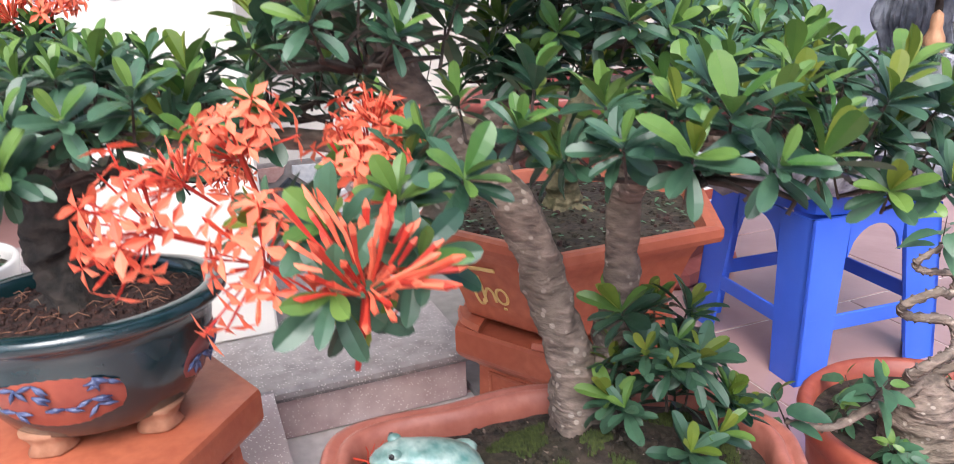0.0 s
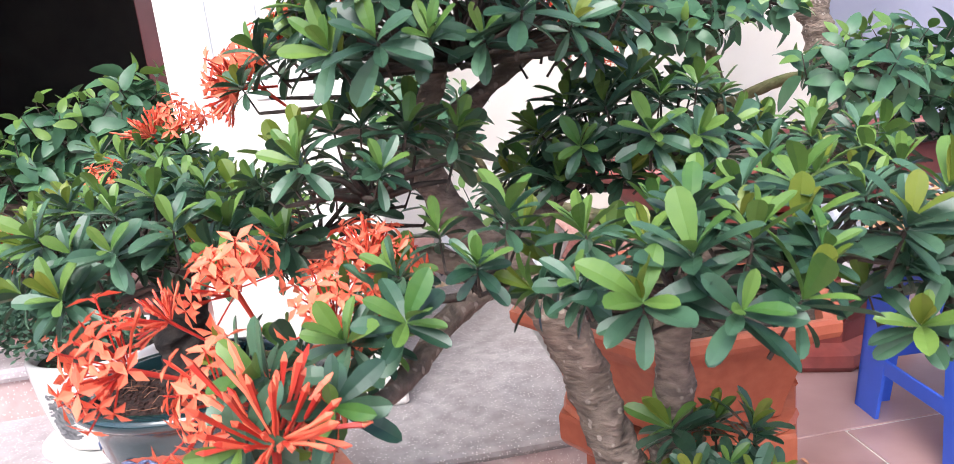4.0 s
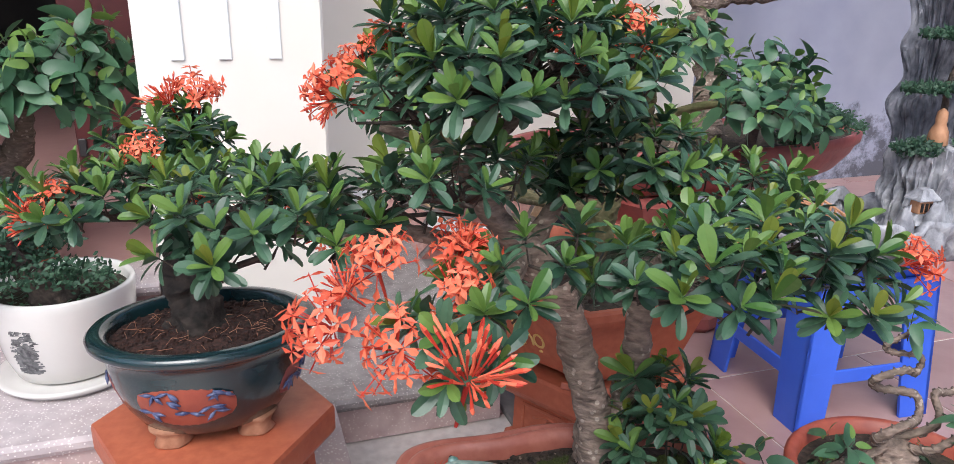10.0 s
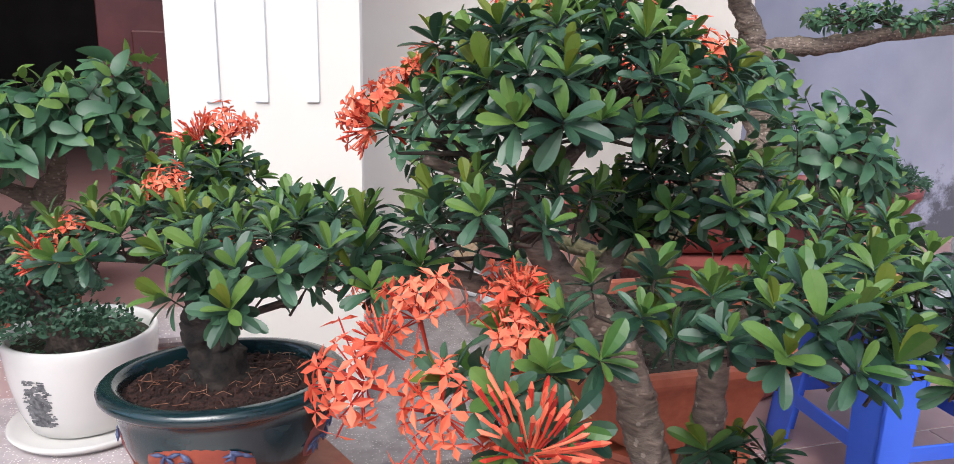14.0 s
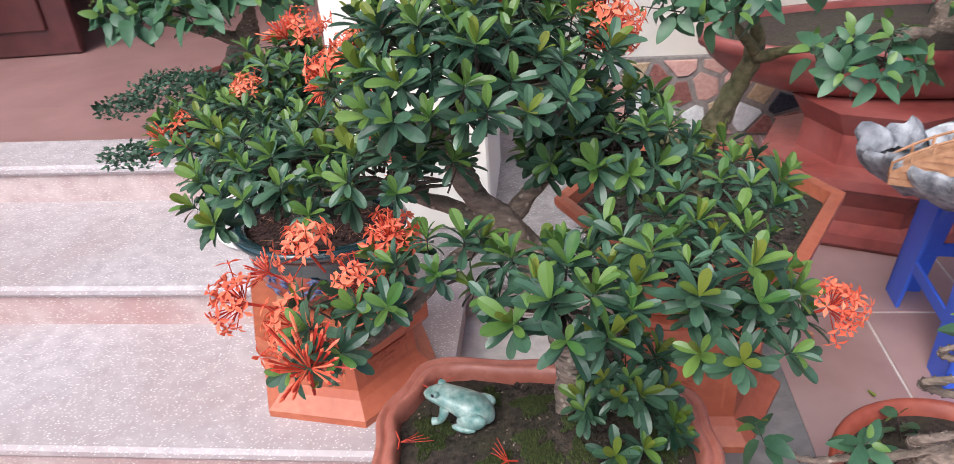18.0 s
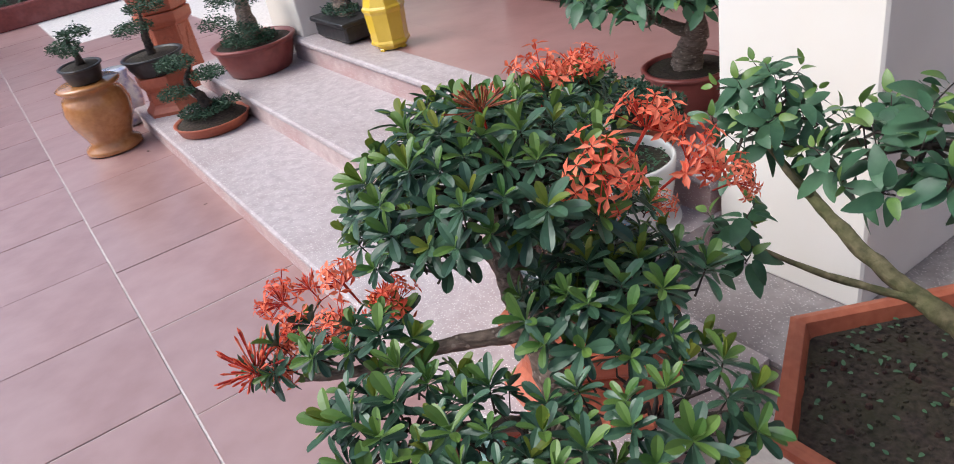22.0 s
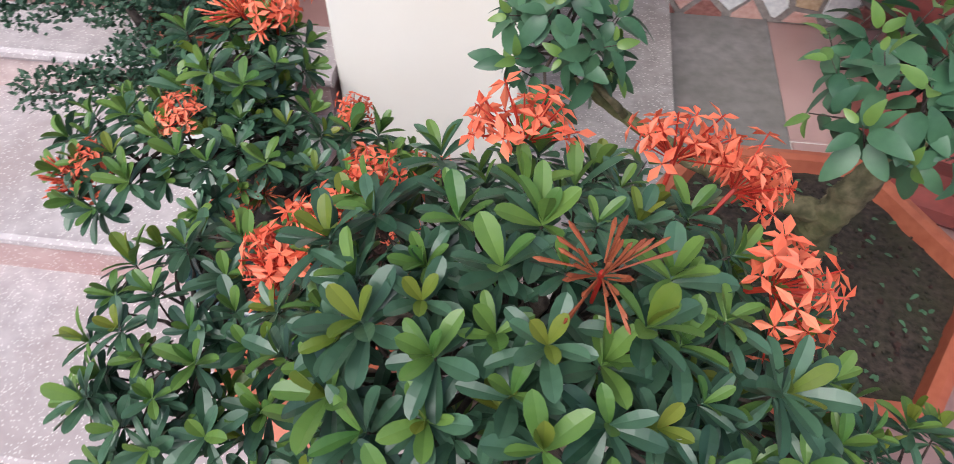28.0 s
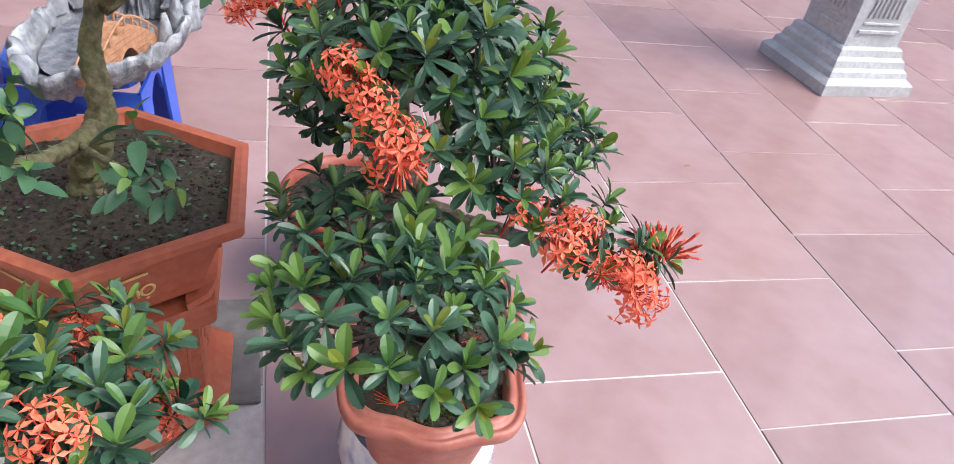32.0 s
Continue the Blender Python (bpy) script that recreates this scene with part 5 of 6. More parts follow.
# ---- porch pots behind the column ----
def round_pot(name, label, at, r, h, mat, base=0.7, rim=0.012, soil=SOIL, ry=1.0, group="", rz=0.0):
    p = thing(name, label, "pot", at, rz, group)
    part("pot_body", lathe([(r * base, 0), (r * base * 1.05, 0.006), (r * 0.9, h * 0.5), (r * 0.95, h * 0.8), (r * 0.96, h * 0.86), (r + rim * 0.5, h * 0.9), (r + rim * 0.6, h * 0.97), (r, h), (r * 0.93, h * 0.99), (r * 0.9, h * 0.85)], 40, ry, 0, (True, False)), mat, p, smooth=True)
    part("soil", Geo().loft([[(x, y, h * 0.9 + 0.01 * (1 - q)) for x, y, _ in ring(28, r * 0.92 * q, r * 0.92 * q * ry, 0)] for q in (1, 0.6, 0.02)], (False, True)), soil, p, "dark soil", True)
    return p


round_pot("porch_pot", "brown-red round pot standing on the porch floor", (-0.86, 1.27, 3 * RISE), 0.13, 0.12, TERRA_DARK)
broad_tree("broad-leaved bonsai with thick trunk on the porch", [([(-0.86, 1.27, 0.44), (-0.85, 1.265, 0.50), (-0.80, 1.24, 0.57), (-0.76, 1.2, 0.64), (-0.74, 1.16, 0.70)], [0.05, 0.04, 0.034, 0.022, 0.01]), ([(-0.8, 1.24, 0.57), (-0.9, 1.15, 0.64), (-1.0, 1.1, 0.68)], [0.02, 0.013, 0.006])],
           [((-0.72, 1.13, 0.76), (0.17, 0.12, 0.09), 0.9), ((-0.95, 1.1, 0.71), (0.16, 0.1, 0.06), 0.8), ((-0.60, 1.14, 0.80), (0.10, 0.1, 0.09), 0.6)], 0.05, 110, 77, BARK, 1.15)
tray = thing("red_tray", "low orange-red tray with a dark fine-leaved planting", "tray", (-0.80, 1.02, 3 * RISE))
part("tray_body", lathe([(0.085, 0), (0.09, 0.004), (0.10, 0.05), (0.104, 0.056), (0.098, 0.058), (0.094, 0.05)], 32, 0.8, 0, (True, False)), TERRA, tray, smooth=True)
part("soil", lathe([(0.095, 0.048), (0.05, 0.056), (0.002, 0.058)], 24, 0.8, 0, (False, True)), SOIL, tray, "dark soil", True)
fine_tree("spreading dark fine-leaved plant in the red tray", [([(-0.80, 1.02, 0.39), (-0.81, 1.01, 0.42), (-0.84, 1.0, 0.46)], [0.02, 0.016, 0.006])],
          [((-0.84, 0.99, 0.47), (0.12, 0.09, 0.022)), ((-0.76, 1.02, 0.455), (0.09, 0.08, 0.022)), ((-0.92, 0.96, 0.44), (0.08, 0.07, 0.02)), ((-0.70, 0.98, 0.44), (0.06, 0.06, 0.018))], 14, density=0.7)
for k, (x, y) in enumerate(((-0.845, 1.0), (-0.80, 0.99))):
    f = thing("clay_figurine", "tiny tan clay figurine among the dark leaves", "figurine", (x, y, 0.485), 40 * k, "clay figurines")
    part("figure", lathe([(0.004, 0), (0.011, 0.003), (0.010, 0.014), (0.006, 0.022), (0.007, 0.028), (0.006, 0.035), (0.001, 0.039)], 12), CLAY, f, smooth=True)

# ---- blue stool with the rock basin ----
stool = thing("plastic_stool", "blue plastic stool carrying a rock basin", "stool", (1.065, 0.622, 0.0), -4)
SH, A, B = 0.40, 0.165, 0.186
sq = lambda h, z, rr: [(h * math.copysign(min(1, abs(c) * 1.3), c) * (1 - rr * (abs(c * s) * 0.25)), h * math.copysign(min(1, abs(s) * 1.3), s) * (1 - rr * (abs(c * s) * 0.25)), z) for c, s in ((math.cos(2 * math.pi * k / 32), math.sin(2 * math.pi * k / 32)) for k in range(32))]
part("seat", Geo().loft([sq(A, SH - 0.045, 1), sq(A, SH - 0.012, 1), sq(A * 0.97, SH - 0.002, 1), sq(A * 0.9, SH, 1)]), BLUE, stool, smooth=False)
for k in range(4):
    m = Matrix.Rotation(math.pi / 2 * k, 4, "Z")
    cx, bx = A - 0.001, B
    g = Geo()
    w0, w1 = 0.095, 0.078
    for s in (0, 1):
        top = [(cx, cx - w0, SH - 0.045), (cx, cx, SH - 0.045), (cx - 0.008, cx, SH - 0.045), (cx - 0.008, cx - w0, SH - 0.045)]
        bot = [(bx, bx - w1, 0), (bx, bx, 0), (bx - 0.008, bx, 0), (bx - 0.008, bx - w1, 0)]
        if s:
            top, bot = [(y, x, z) for x, y, z in reversed(top)], [(y, x, z) for x, y, z in reversed(bot)]
        g.loft([bot, top])
    part("leg", g, BLUE, stool, m=m)
    pts_ = []
    for q in range(13):
        y = -cx + w0 + (2 * cx - 2 * w0) * q / 12
        u = (y / (cx - w0))
        pts_.append((y, SH - 0.15 + 0.08 * math.sqrt(max(0, 1 - u * u * 0.98))))
    g = Geo()
    f_ = [(cx - 0.0005, y, z) for y, z in pts_] + [(cx - 0.0005, cx - w0, SH - 0.044), (cx - 0.0005, -cx + w0, SH - 0.044)]
    b_ = [(x - 0.008, y, z) for x, y, z in f_]
    g.loft([f_, b_])
    part("apron", g, BLUE, stool, "arched apron", m=m)
    hz = 0.11
    cc = A + (B - A) * (1 - hz / SH)
    part("stretcher", Geo().box(cc - 0.010, -cc + 0.02, hz, cc - 0.003, cc - 0.02, hz + 0.035, 0.002), BLUE, stool, m=m)


def rock(g, cx, cy, z0, z1, rx, ry, seed, n=28, steps=12, lean=(0, 0), jag=0.35, taper=0.6, lumps=0.0):
    """A craggy block with sharp upright furrows and, with lumps, bulges stacked up its height."""
    rings_ = []
    for a in range(steps + 1):
        u = a / steps
        k = (1 - taper * u ** 1.5) * (1 + lumps * noise.noise(Vector((u * 6.5, seed, 2.2))))
        sx = lumps * 0.5 * noise.noise(Vector((u * 4.0, seed, 9.1)))
        col = []
        for i in range(n):
            w = 2 * math.pi * i / n
            c, s_ = math.cos(w), math.sin(w)
            ridge = 1 - 2 * abs(noise.noise(Vector((c * 5.5, s_ * 5.5, u * 1.3 + seed))))
            fine = 1 - 2 * abs(noise.noise(Vector((c * 13, s_ * 13, u * 2.6 + seed))))
            q = 1 + jag * (0.5 * noise.noise(Vector((c * 1.7, s_ * 1.7, u * 3.0 + seed))) + 0.34 * (ridge - 0.55) + 0.2 * (fine - 0.55))
            top = (0.02 + 0.05 * lumps) * noise.noise(Vector((c * 2.5, s_ * 2.5, seed + 5))) * (u > 0.9)
            col.append((cx + (lean[0] + 0) * u + rx * (sx + k * q * c), cy + lean[1] * u + ry * k * q * s_, z0 + (z1 - z0) * u + top))
        rings_.append(col)
    mid = rings_[-1]
    mx, my, mz = (sum(p[e] for p in mid) / n for e in range(3))
    rings_.append([(mx + (p[0] - mx) * 0.55, my + (p[1] - my) * 0.55, p[2] * 0.4 + (mz + 0.008) * 0.6) for p in mid])
    return g.loft(rings_)


basin = thing("rock_basin", "long rough grey rock basin lying on the blue stool", "basin", (1.12, 0.605, SH + 0.001), -4)
g = Geo()
outer = []
for u, zz in ((0.45, 0.0), (0.55, 0.004), (0.62, 0.006), (0.72, 0.016), (0.82, 0.03), (0.89, 0.045), (0.95, 0.06), (0.985, 0.072), (1.0, 0.084), (0.985, 0.094), (0.95, 0.09), (0.90, 0.082), (0.84, 0.06)):
    outer.append([(0.415 * u * math.cos(w) * (1 + 0.14 * noise.noise(Vector((math.cos(w) * 2, math.sin(w) * 2, 1))) + 0.09 * noise.noise(Vector((math.cos(w) * 9, math.sin(w) * 9, 5 * u)))), 0.19 * u * math.sin(w) * (1 + 0.25 * noise.noise(Vector((math.cos(w) * 2.6, math.sin(w) * 2.6, 4))) + 0.16 * noise.noise(Vector((math.cos(w) * 9, math.sin(w) * 9, 5 * u)))),
                   zz + (0.035 * noise.noise(Vector((math.cos(w) * 4.3, math.sin(w) * 4.3, 7 + u))) + 0.02 * abs(noise.noise(Vector((math.cos(w) * 11, math.sin(w) * 11, 3 + 3 * u)))) if u > 0.7 else 0)) for w in (2 * math.pi * k / 128 for k in range(128))])
g.loft(outer, (True, False))
part("shell", g, ROCK, basin, smooth=True)
part("bed", Geo().loft([[(0.335 * q * math.cos(2 * math.pi * k / 40), 0.15 * q * math.sin(2 * math.pi * k / 40), 0.058 + 0.006 * (1 - q)) for k in range(40)] for q in (1, 0.5, 0.02)], (False, True)), ROCK_DARK, basin, "dark wet stone bed", True)
for k, (x, y, s) in enumerate(((0.05, -0.14, 0.035), (0.12, -0.15, 0.04), (-0.05, -0.15, 0.03), (0.3, -0.08, 0.03), (0.36, -0.05, 0.04))):
    part("boulder", rock(Geo(), x, y, 0.05, 0.05 + s * 2.2, s, s * 0.8, 20 + k, 14, 6), ROCK, basin, smooth=True)
mount = thing("rock_mountain", "tall furrowed grey miniature rock mountain in the basin", "rock", (1.295, 0.66, SH + 0.065))
part("base_block", rock(Geo(), 0.0, -0.06, 0, 0.165, 0.108, 0.08, 3, 150, 12, taper=0.06, jag=0.55), ROCK, mount, "light grey furrowed block")
part("peak", rock(Geo(), 0.05, 0.07, 0.10, 0.66, 0.07, 0.045, 8, 130, 48, (0.0, 0.0), 0.75, 0.05, 0.6), ROCK_DARK, mount, "dark grey furrowed peak")
part("side_peak", rock(Geo(), 0.12, 0.07, 0.02, 0.40, 0.045, 0.04, 15, 110, 30, (0.01, 0), 0.9, 0.4, 0.3), ROCK_DARK, mount, "lower dark side peak")
fine_tree("miniature layered bonsai growing on the rock mountain", [([(1.330, 0.60, 0.62), (1.300, 0.585, 0.74), (1.340, 0.59, 0.86), (1.310, 0.6, 0.98)], [0.012, 0.008, 0.006, 0.003])],
          [((1.260, 0.58, 0.74), (0.09, 0.05, 0.012)), ((1.410, 0.58, 0.78), (0.09, 0.05, 0.012)), ((1.270, 0.58, 0.84), (0.07, 0.05, 0.012)), ((1.450, 0.59, 0.88), (0.12, 0.05, 0.014)), ((1.300, 0.59, 0.93), (0.07, 0.05, 0.012)), ((1.420, 0.6, 0.97), (0.10, 0.05, 0.014)), ((1.220, 0.55, 0.63), (0.06, 0.05, 0.018)), ((1.380, 0.54, 0.64), (0.06, 0.04, 0.014))], 33, density=1.6)
for at, s in (((1.350, 0.565, 0.634), 1.0), ((1.330, 0.64, 1.01), 0.9)):
    c = thing("crane_figurine", "small white crane figurine standing on the rock", "figurine", at, 30, "crane figurines")
    part("body", lathe([(0.002, 0.03), (0.012, 0.036), (0.018, 0.048), (0.012, 0.06), (0.005, 0.07), (0.0045, 0.085), (0.008, 0.092), (0.006, 0.1), (0.001, 0.103)], 14), BIRD, c, smooth=True)
    for s_ in (1, -1):
        part("leg", Geo().tube([(0.004 * s_, 0, 0), (0.003 * s_, 0, 0.034)], 0.0016, 5), CLAY, c, "orange leg")
knot = thing("clay_figurine", "small tan clay figurine seated on the rock", "figurine", (1.285, 0.565, 0.632))
part("figure", lathe([(0.012, 0), (0.026, 0.006), (0.022, 0.03), (0.013, 0.045), (0.014, 0.056), (0.012, 0.068), (0.002, 0.075)], 14, lobes=3, depth=0.08), CLAY, knot, smooth=True)
hut = thing("clay_pagoda", "tiny orange clay pagoda with grey tiered roof", "model house", (1.215, 0.485, SH + 0.075), 10)
for k in range(2):
    part("storey", Geo().box(-0.028 + 0.006 * k, -0.02 + 0.004 * k, 0.0 + 0.045 * k, 0.028 - 0.006 * k, 0.02 - 0.004 * k, 0.026 + 0.045 * k, 0.002), CLAY, hut, "orange clay storey")
    for dx in (-0.014, 0.0, 0.014):
        part("doorway", Geo().box(dx - 0.004, -0.0225 + 0.004 * k, 0.004 + 0.045 * k, dx + 0.004, -0.0205 + 0.004 * k, 0.02 + 0.045 * k), BLACK, hut, "dark doorway")
    z = 0.026 + 0.045 * k
    part("roof", Geo().loft([[(sx * (0.04 - 0.006 * k) * q, sy * (0.03 - 0.004 * k) * q, z + h) for sx, sy in ((-1, -1), (1, -1), (1, 1), (-1, 1))] for q, h in ((1, 0), (0.98, 0.003), (0.6, 0.014), (0.45, 0.02))]), ROCK, hut, "grey tiled roof")
bridge = thing("clay_bridge", "miniature orange brick arch bridge in the basin", "model bridge", (0.90, 0.525, SH + 0.058), -8)
arch = []
for k in range(17):
    u = k / 16 * 2 - 1
    arch.append((0.15 * u, 0.022 + 0.06 * (1 - abs(u) ** 1.5)))
low = [(x, (0.038 * math.sqrt(max(0, 1 - (x / 0.045) ** 2)) if abs(x) < 0.045 else 0)) for x, _z in arch]
sec = lambda y: [(x, y, z) for x, z in arch] + [(x, y, z) for x, z in reversed(low)]
part("span", Geo().loft([sec(0.028), sec(-0.028)]), CLAY, bridge, "scored brick span")
for s in (-0.027, 0.022):
    for k in range(0, 17, 2):
        x, z = arch[k]
        part("post", Geo().box(x - 0.003, s, z, x + 0.003, s + 0.005, z + 0.02, 0.001), CLAY, bridge)
    part("rail", Geo().tube([(x, s + 0.0025, z + 0.017) for x, z in arch], 0.0025, 5), CLAY, bridge)
for j in range(6):
    z = 0.012 + 0.012 * j
    half = max([x for x, zz in arch if zz > z + 0.004] + [0.0])
    gap = 0.047 if z < 0.04 else 0.0
    if half > gap + 0.012:
        for a, b in ((-half, -gap), (gap, half)) if gap else ((-half, half),):
            part("brick_course", Geo().box(a, -0.0295, z, b, -0.0282, z + 0.002), BISQUE, bridge, "scored brick course")

# the basin and all that stands in it, seated on the stool
SETTLE = Matrix.Translation((1.0, 0.515, SH + 0.001)) @ Matrix.Rotation(radians(-12), 4, "Z") @ Matrix.Diagonal((0.82, 0.82, 1.12, 1.0)) @ Matrix.Translation((-1.12, -0.605, -SH - 0.001))
for ob in [o for o in scene.objects if not o.parent and o.name.split(".")[0] in ("rock_basin", "rock_mountain", "crane_figurine", "clay_pagoda", "clay_bridge") or o.name == knot.name or (not o.parent and o.get("label", "").startswith("miniature layered"))]:
    ob.matrix_world = SETTLE @ ob.matrix_world

# ---- big red tray with the grey-trunked tree ----
tray2 = thing("oval_tray", "large brown-red oval tray pot on a stepped base", "pot", (1.12, 1.33, 0.0))
tray2.scale = (1.07, 1.0, 1.14)
part("base", lathe([(0.29, 0.0), (0.305, 0.015), (0.30, 0.04), (0.25, 0.055), (0.255, 0.10), (0.29, 0.145), (0.305, 0.16), (0.30, 0.183), (0.21, 0.186), (0.20, 0.26), (0.24, 0.322)], 8, 0.95), TERRA_DARK, tray2, "stepped brown-red octagonal drum base", m=Matrix.Translation((-0.13, -0.09, 0)))
part("tray_body", lathe([(0.40, 0.325), (0.45, 0.33), (0.52, 0.355), (0.575, 0.40), (0.59, 0.425), (0.605, 0.43), (0.61, 0.455), (0.60, 0.462), (0.575, 0.458), (0.565, 0.44)], 64, 0.42, 0, (True, False)), TERRA_DARK, tray2, "brown-red tray with pale worn paint", True)
part("soil", lathe([(0.57, 0.445), (0.3, 0.46), (0.002, 0.47)], 40, 0.42, 0, (False, True)), SOIL, tray2, "dark soil", True)
broad_tree("old bonsai with smooth grey trunk and long side branch", [([(1.10, 1.25, 0.44), (1.11, 1.26, 0.52), (1.12, 1.28, 0.62), (1.125, 1.3, 0.74), (1.09, 1.3, 0.86), (1.07, 1.3, 0.98), (1.0, 1.3, 1.12), (0.92, 1.28, 1.25)], [0.085, 0.055, 0.042, 0.04, 0.04, 0.036, 0.03, 0.02]),
            ([(1.08, 1.3, 0.92), (1.16, 1.3, 0.955), (1.3, 1.29, 0.96), (1.5, 1.28, 0.995), (1.75, 1.25, 1.02), (2.0, 1.25, 1.04)], [0.034, 0.03, 0.027, 0.022, 0.016, 0.008]), ([(1.0, 1.3, 1.12), (0.8, 1.3, 1.10), (0.6, 1.3, 1.05)], [0.016, 0.011, 0.005]), ([(1.05, 1.24, 0.5), (0.98, 1.2, 0.53), (0.9, 1.18, 0.47)], [0.03, 0.02, 0.01]),
            ([(1.14, 1.27, 0.5), (1.2, 1.24, 0.5), (1.28, 1.2, 0.46)], [0.03, 0.02, 0.01]), ([(1.02, 1.27, 0.5), (0.85, 1.3, 0.5), (0.75, 1.28, 0.47)], [0.028, 0.02, 0.008])],
           [((1.45, 1.28, 1.045), (0.22, 0.12, 0.045), 0.8), ((1.85, 1.26, 1.06), (0.25, 0.12, 0.05), 0.8), ((0.9, 1.27, 1.3), (0.3, 0.2, 0.12), 0.8), ((0.50, 1.3, 1.04), (0.17, 0.12, 0.07), 0.7)], 0.036, 60, 55, BARK, 0.55)
shrub = broad_tree("leafy green shrub in the big oval tray", [([(1.12, 1.05, 0.44), (1.10, 1.02, 0.52), (1.08, 0.98, 0.6)], [0.02, 0.014, 0.008])], [((1.07, 0.97, 0.66), (0.15, 0.12, 0.10), 0.9), ((1.22, 1.0, 0.58), (0.1, 0.09, 0.05), 0.5)], 0.055, 60, 56, BARK_DARK, 1.1)
shrub.location.z = 0.055
wiry = fine_tree("low grey-green wiry bonsai in the oval tray", [([(1.36, 1.15, 0.44), (1.38, 1.12, 0.5), (1.45, 1.1, 0.55)], [0.018, 0.012, 0.005])], [((1.38, 1.1, 0.56), (0.12, 0.1, 0.03)), ((1.48, 1.1, 0.52), (0.09, 0.08, 0.03)), ((1.3, 1.06, 0.5), (0.08, 0.07, 0.03))], 61, density=0.8)
wiry.location.z = 0.055
box_ = thing("carton", "small blue, red and white printed carton on the tray base", "carton", (1.03, 1.005, 0.2125), 8)
part("carton_body", Geo().box(-0.04, -0.022, 0.0, 0.04, 0.022, 0.064, 0.002), BIRD, box_)
for k, (x0, x1, z0, z1, mt) in enumerate(((-0.036, -0.002, 0.006, 0.03, BLUE), (-0.036, -0.012, 0.036, 0.058, BLUE), (0.002, 0.036, 0.03, 0.058, TERRA_RED), (0.01, 0.036, 0.006, 0.024, BLUE))):
    part("printed_panel", Geo().box(x0, -0.0236, z0, x1, -0.0224, z1), mt, box_, "coloured print")
bag = thing("plastic_bag", "crumpled pale plastic bag beside the tray", "bag", (0.585, 0.93, 0.0))
part("bag_body", rock(Geo(), 0, 0, 0, 0.15, 0.07, 0.06, 41, 26, 10, jag=0.6, taper=0.5), STONE_GREY, bag, smooth=True)

# ---- round pot with the wired twisted plant ----
small = round_pot("round_pot", "round red terracotta pot with a wired twisted bonsai", (0.64, -0.01, 0.0), 0.166, 0.26, TERRA_RED, 0.66)
wired = thing("wired_bonsai", "twisted bonsai with wire-wrapped branches and few leaves", "bonsai", (0.022, 0.0, -0.04))
trunk(wired, "stump", [(0.575, -0.02, 0.26), (0.57, -0.02, 0.30), (0.575, -0.015, 0.345), (0.565, -0.01, 0.375)], [0.052, 0.045, 0.04, 0.018], BARK, 14, 0.4, "pale gnarled stump")
wr = random.Random(19)
TWISTS = (((0.56, -0.02, 0.37), (0.50, -0.03, 0.365), (0.45, -0.04, 0.375), (0.39, -0.04, 0.365), (0.33, -0.03, 0.385)),
          ((0.57, -0.01, 0.37), (0.52, -0.03, 0.395), (0.55, -0.045, 0.42), (0.61, -0.02, 0.41), (0.62, 0.0, 0.435), (0.56, 0.01, 0.45), (0.53, 0.0, 0.475), (0.575, -0.01, 0.49), (0.61, 0.0, 0.475), (0.615, 0.0, 0.50), (0.56, 0.0, 0.515), (0.54, 0.0, 0.53), (0.58, 0.0, 0.545)),
          ((0.58, -0.01, 0.37), (0.64, -0.03, 0.40), (0.66, 0.0, 0.43), (0.71, 0.01, 0.42), (0.74, 0.0, 0.45), (0.79, 0.0, 0.44)),
          ((0.58, -0.02, 0.365), (0.60, -0.06, 0.38), (0.64, -0.07, 0.40), (0.66, -0.10, 0.39)))
for pp in TWISTS:
    b, r0 = Vector(pp[-1]), 0.0068
    c = curve(pp, 5)
    part("branch", Geo().tube(c, ease([r0, r0 * 0.8, r0 * 0.45], len(c)), 8, 0, 0.3), BARK, wired, "", True)
    helix = []
    for k in range(len(c) * 4 - 3):
        i, fr = divmod(k, 4)
        p = c[i].lerp(c[min(i + 1, len(c) - 1)], fr / 4)
        rr = np.interp(k / (len(c) * 4), [0, 1], [r0, r0 * 0.5]) * 1.1
        helix.append(p + Vector((rr * math.cos(k * 0.95), rr * math.sin(k * 0.95) * 0.7, rr * math.sin(k * 0.95))))
    part("wire", Geo().tube(helix, 0.0016, 5), WIRE, wired, "brown training wire", True)
    part("leaf_spray", SPRAYS[wr.randrange(6)], None, wired, m=aim(b, (wr.uniform(-0.5, 0.5), wr.uniform(-0.5, 0.2), 1), wr.uniform(0, 6), 0.75))
    if len(pp) < 6:
        part("leaf_spray", SPRAYS[wr.randrange(6)], None, wired, m=aim(Vector(pp[2]) + Vector((0, 0, 0.01)), (0.1, -0.4, 1), 1.0, 0.7))
for k in range(11):
    w = wr.uniform(0, 6.28)
    part("leaf_spray", SPRAYS[k % 6], None, wired, "small green weed", m=aim((0.605 + 0.1 * math.cos(w), -0.01 + 0.1 * math.sin(w), 0.285), (math.cos(w) * 0.5, math.sin(w) * 0.5, 1), w, wr.uniform(0.4, 0.7)))

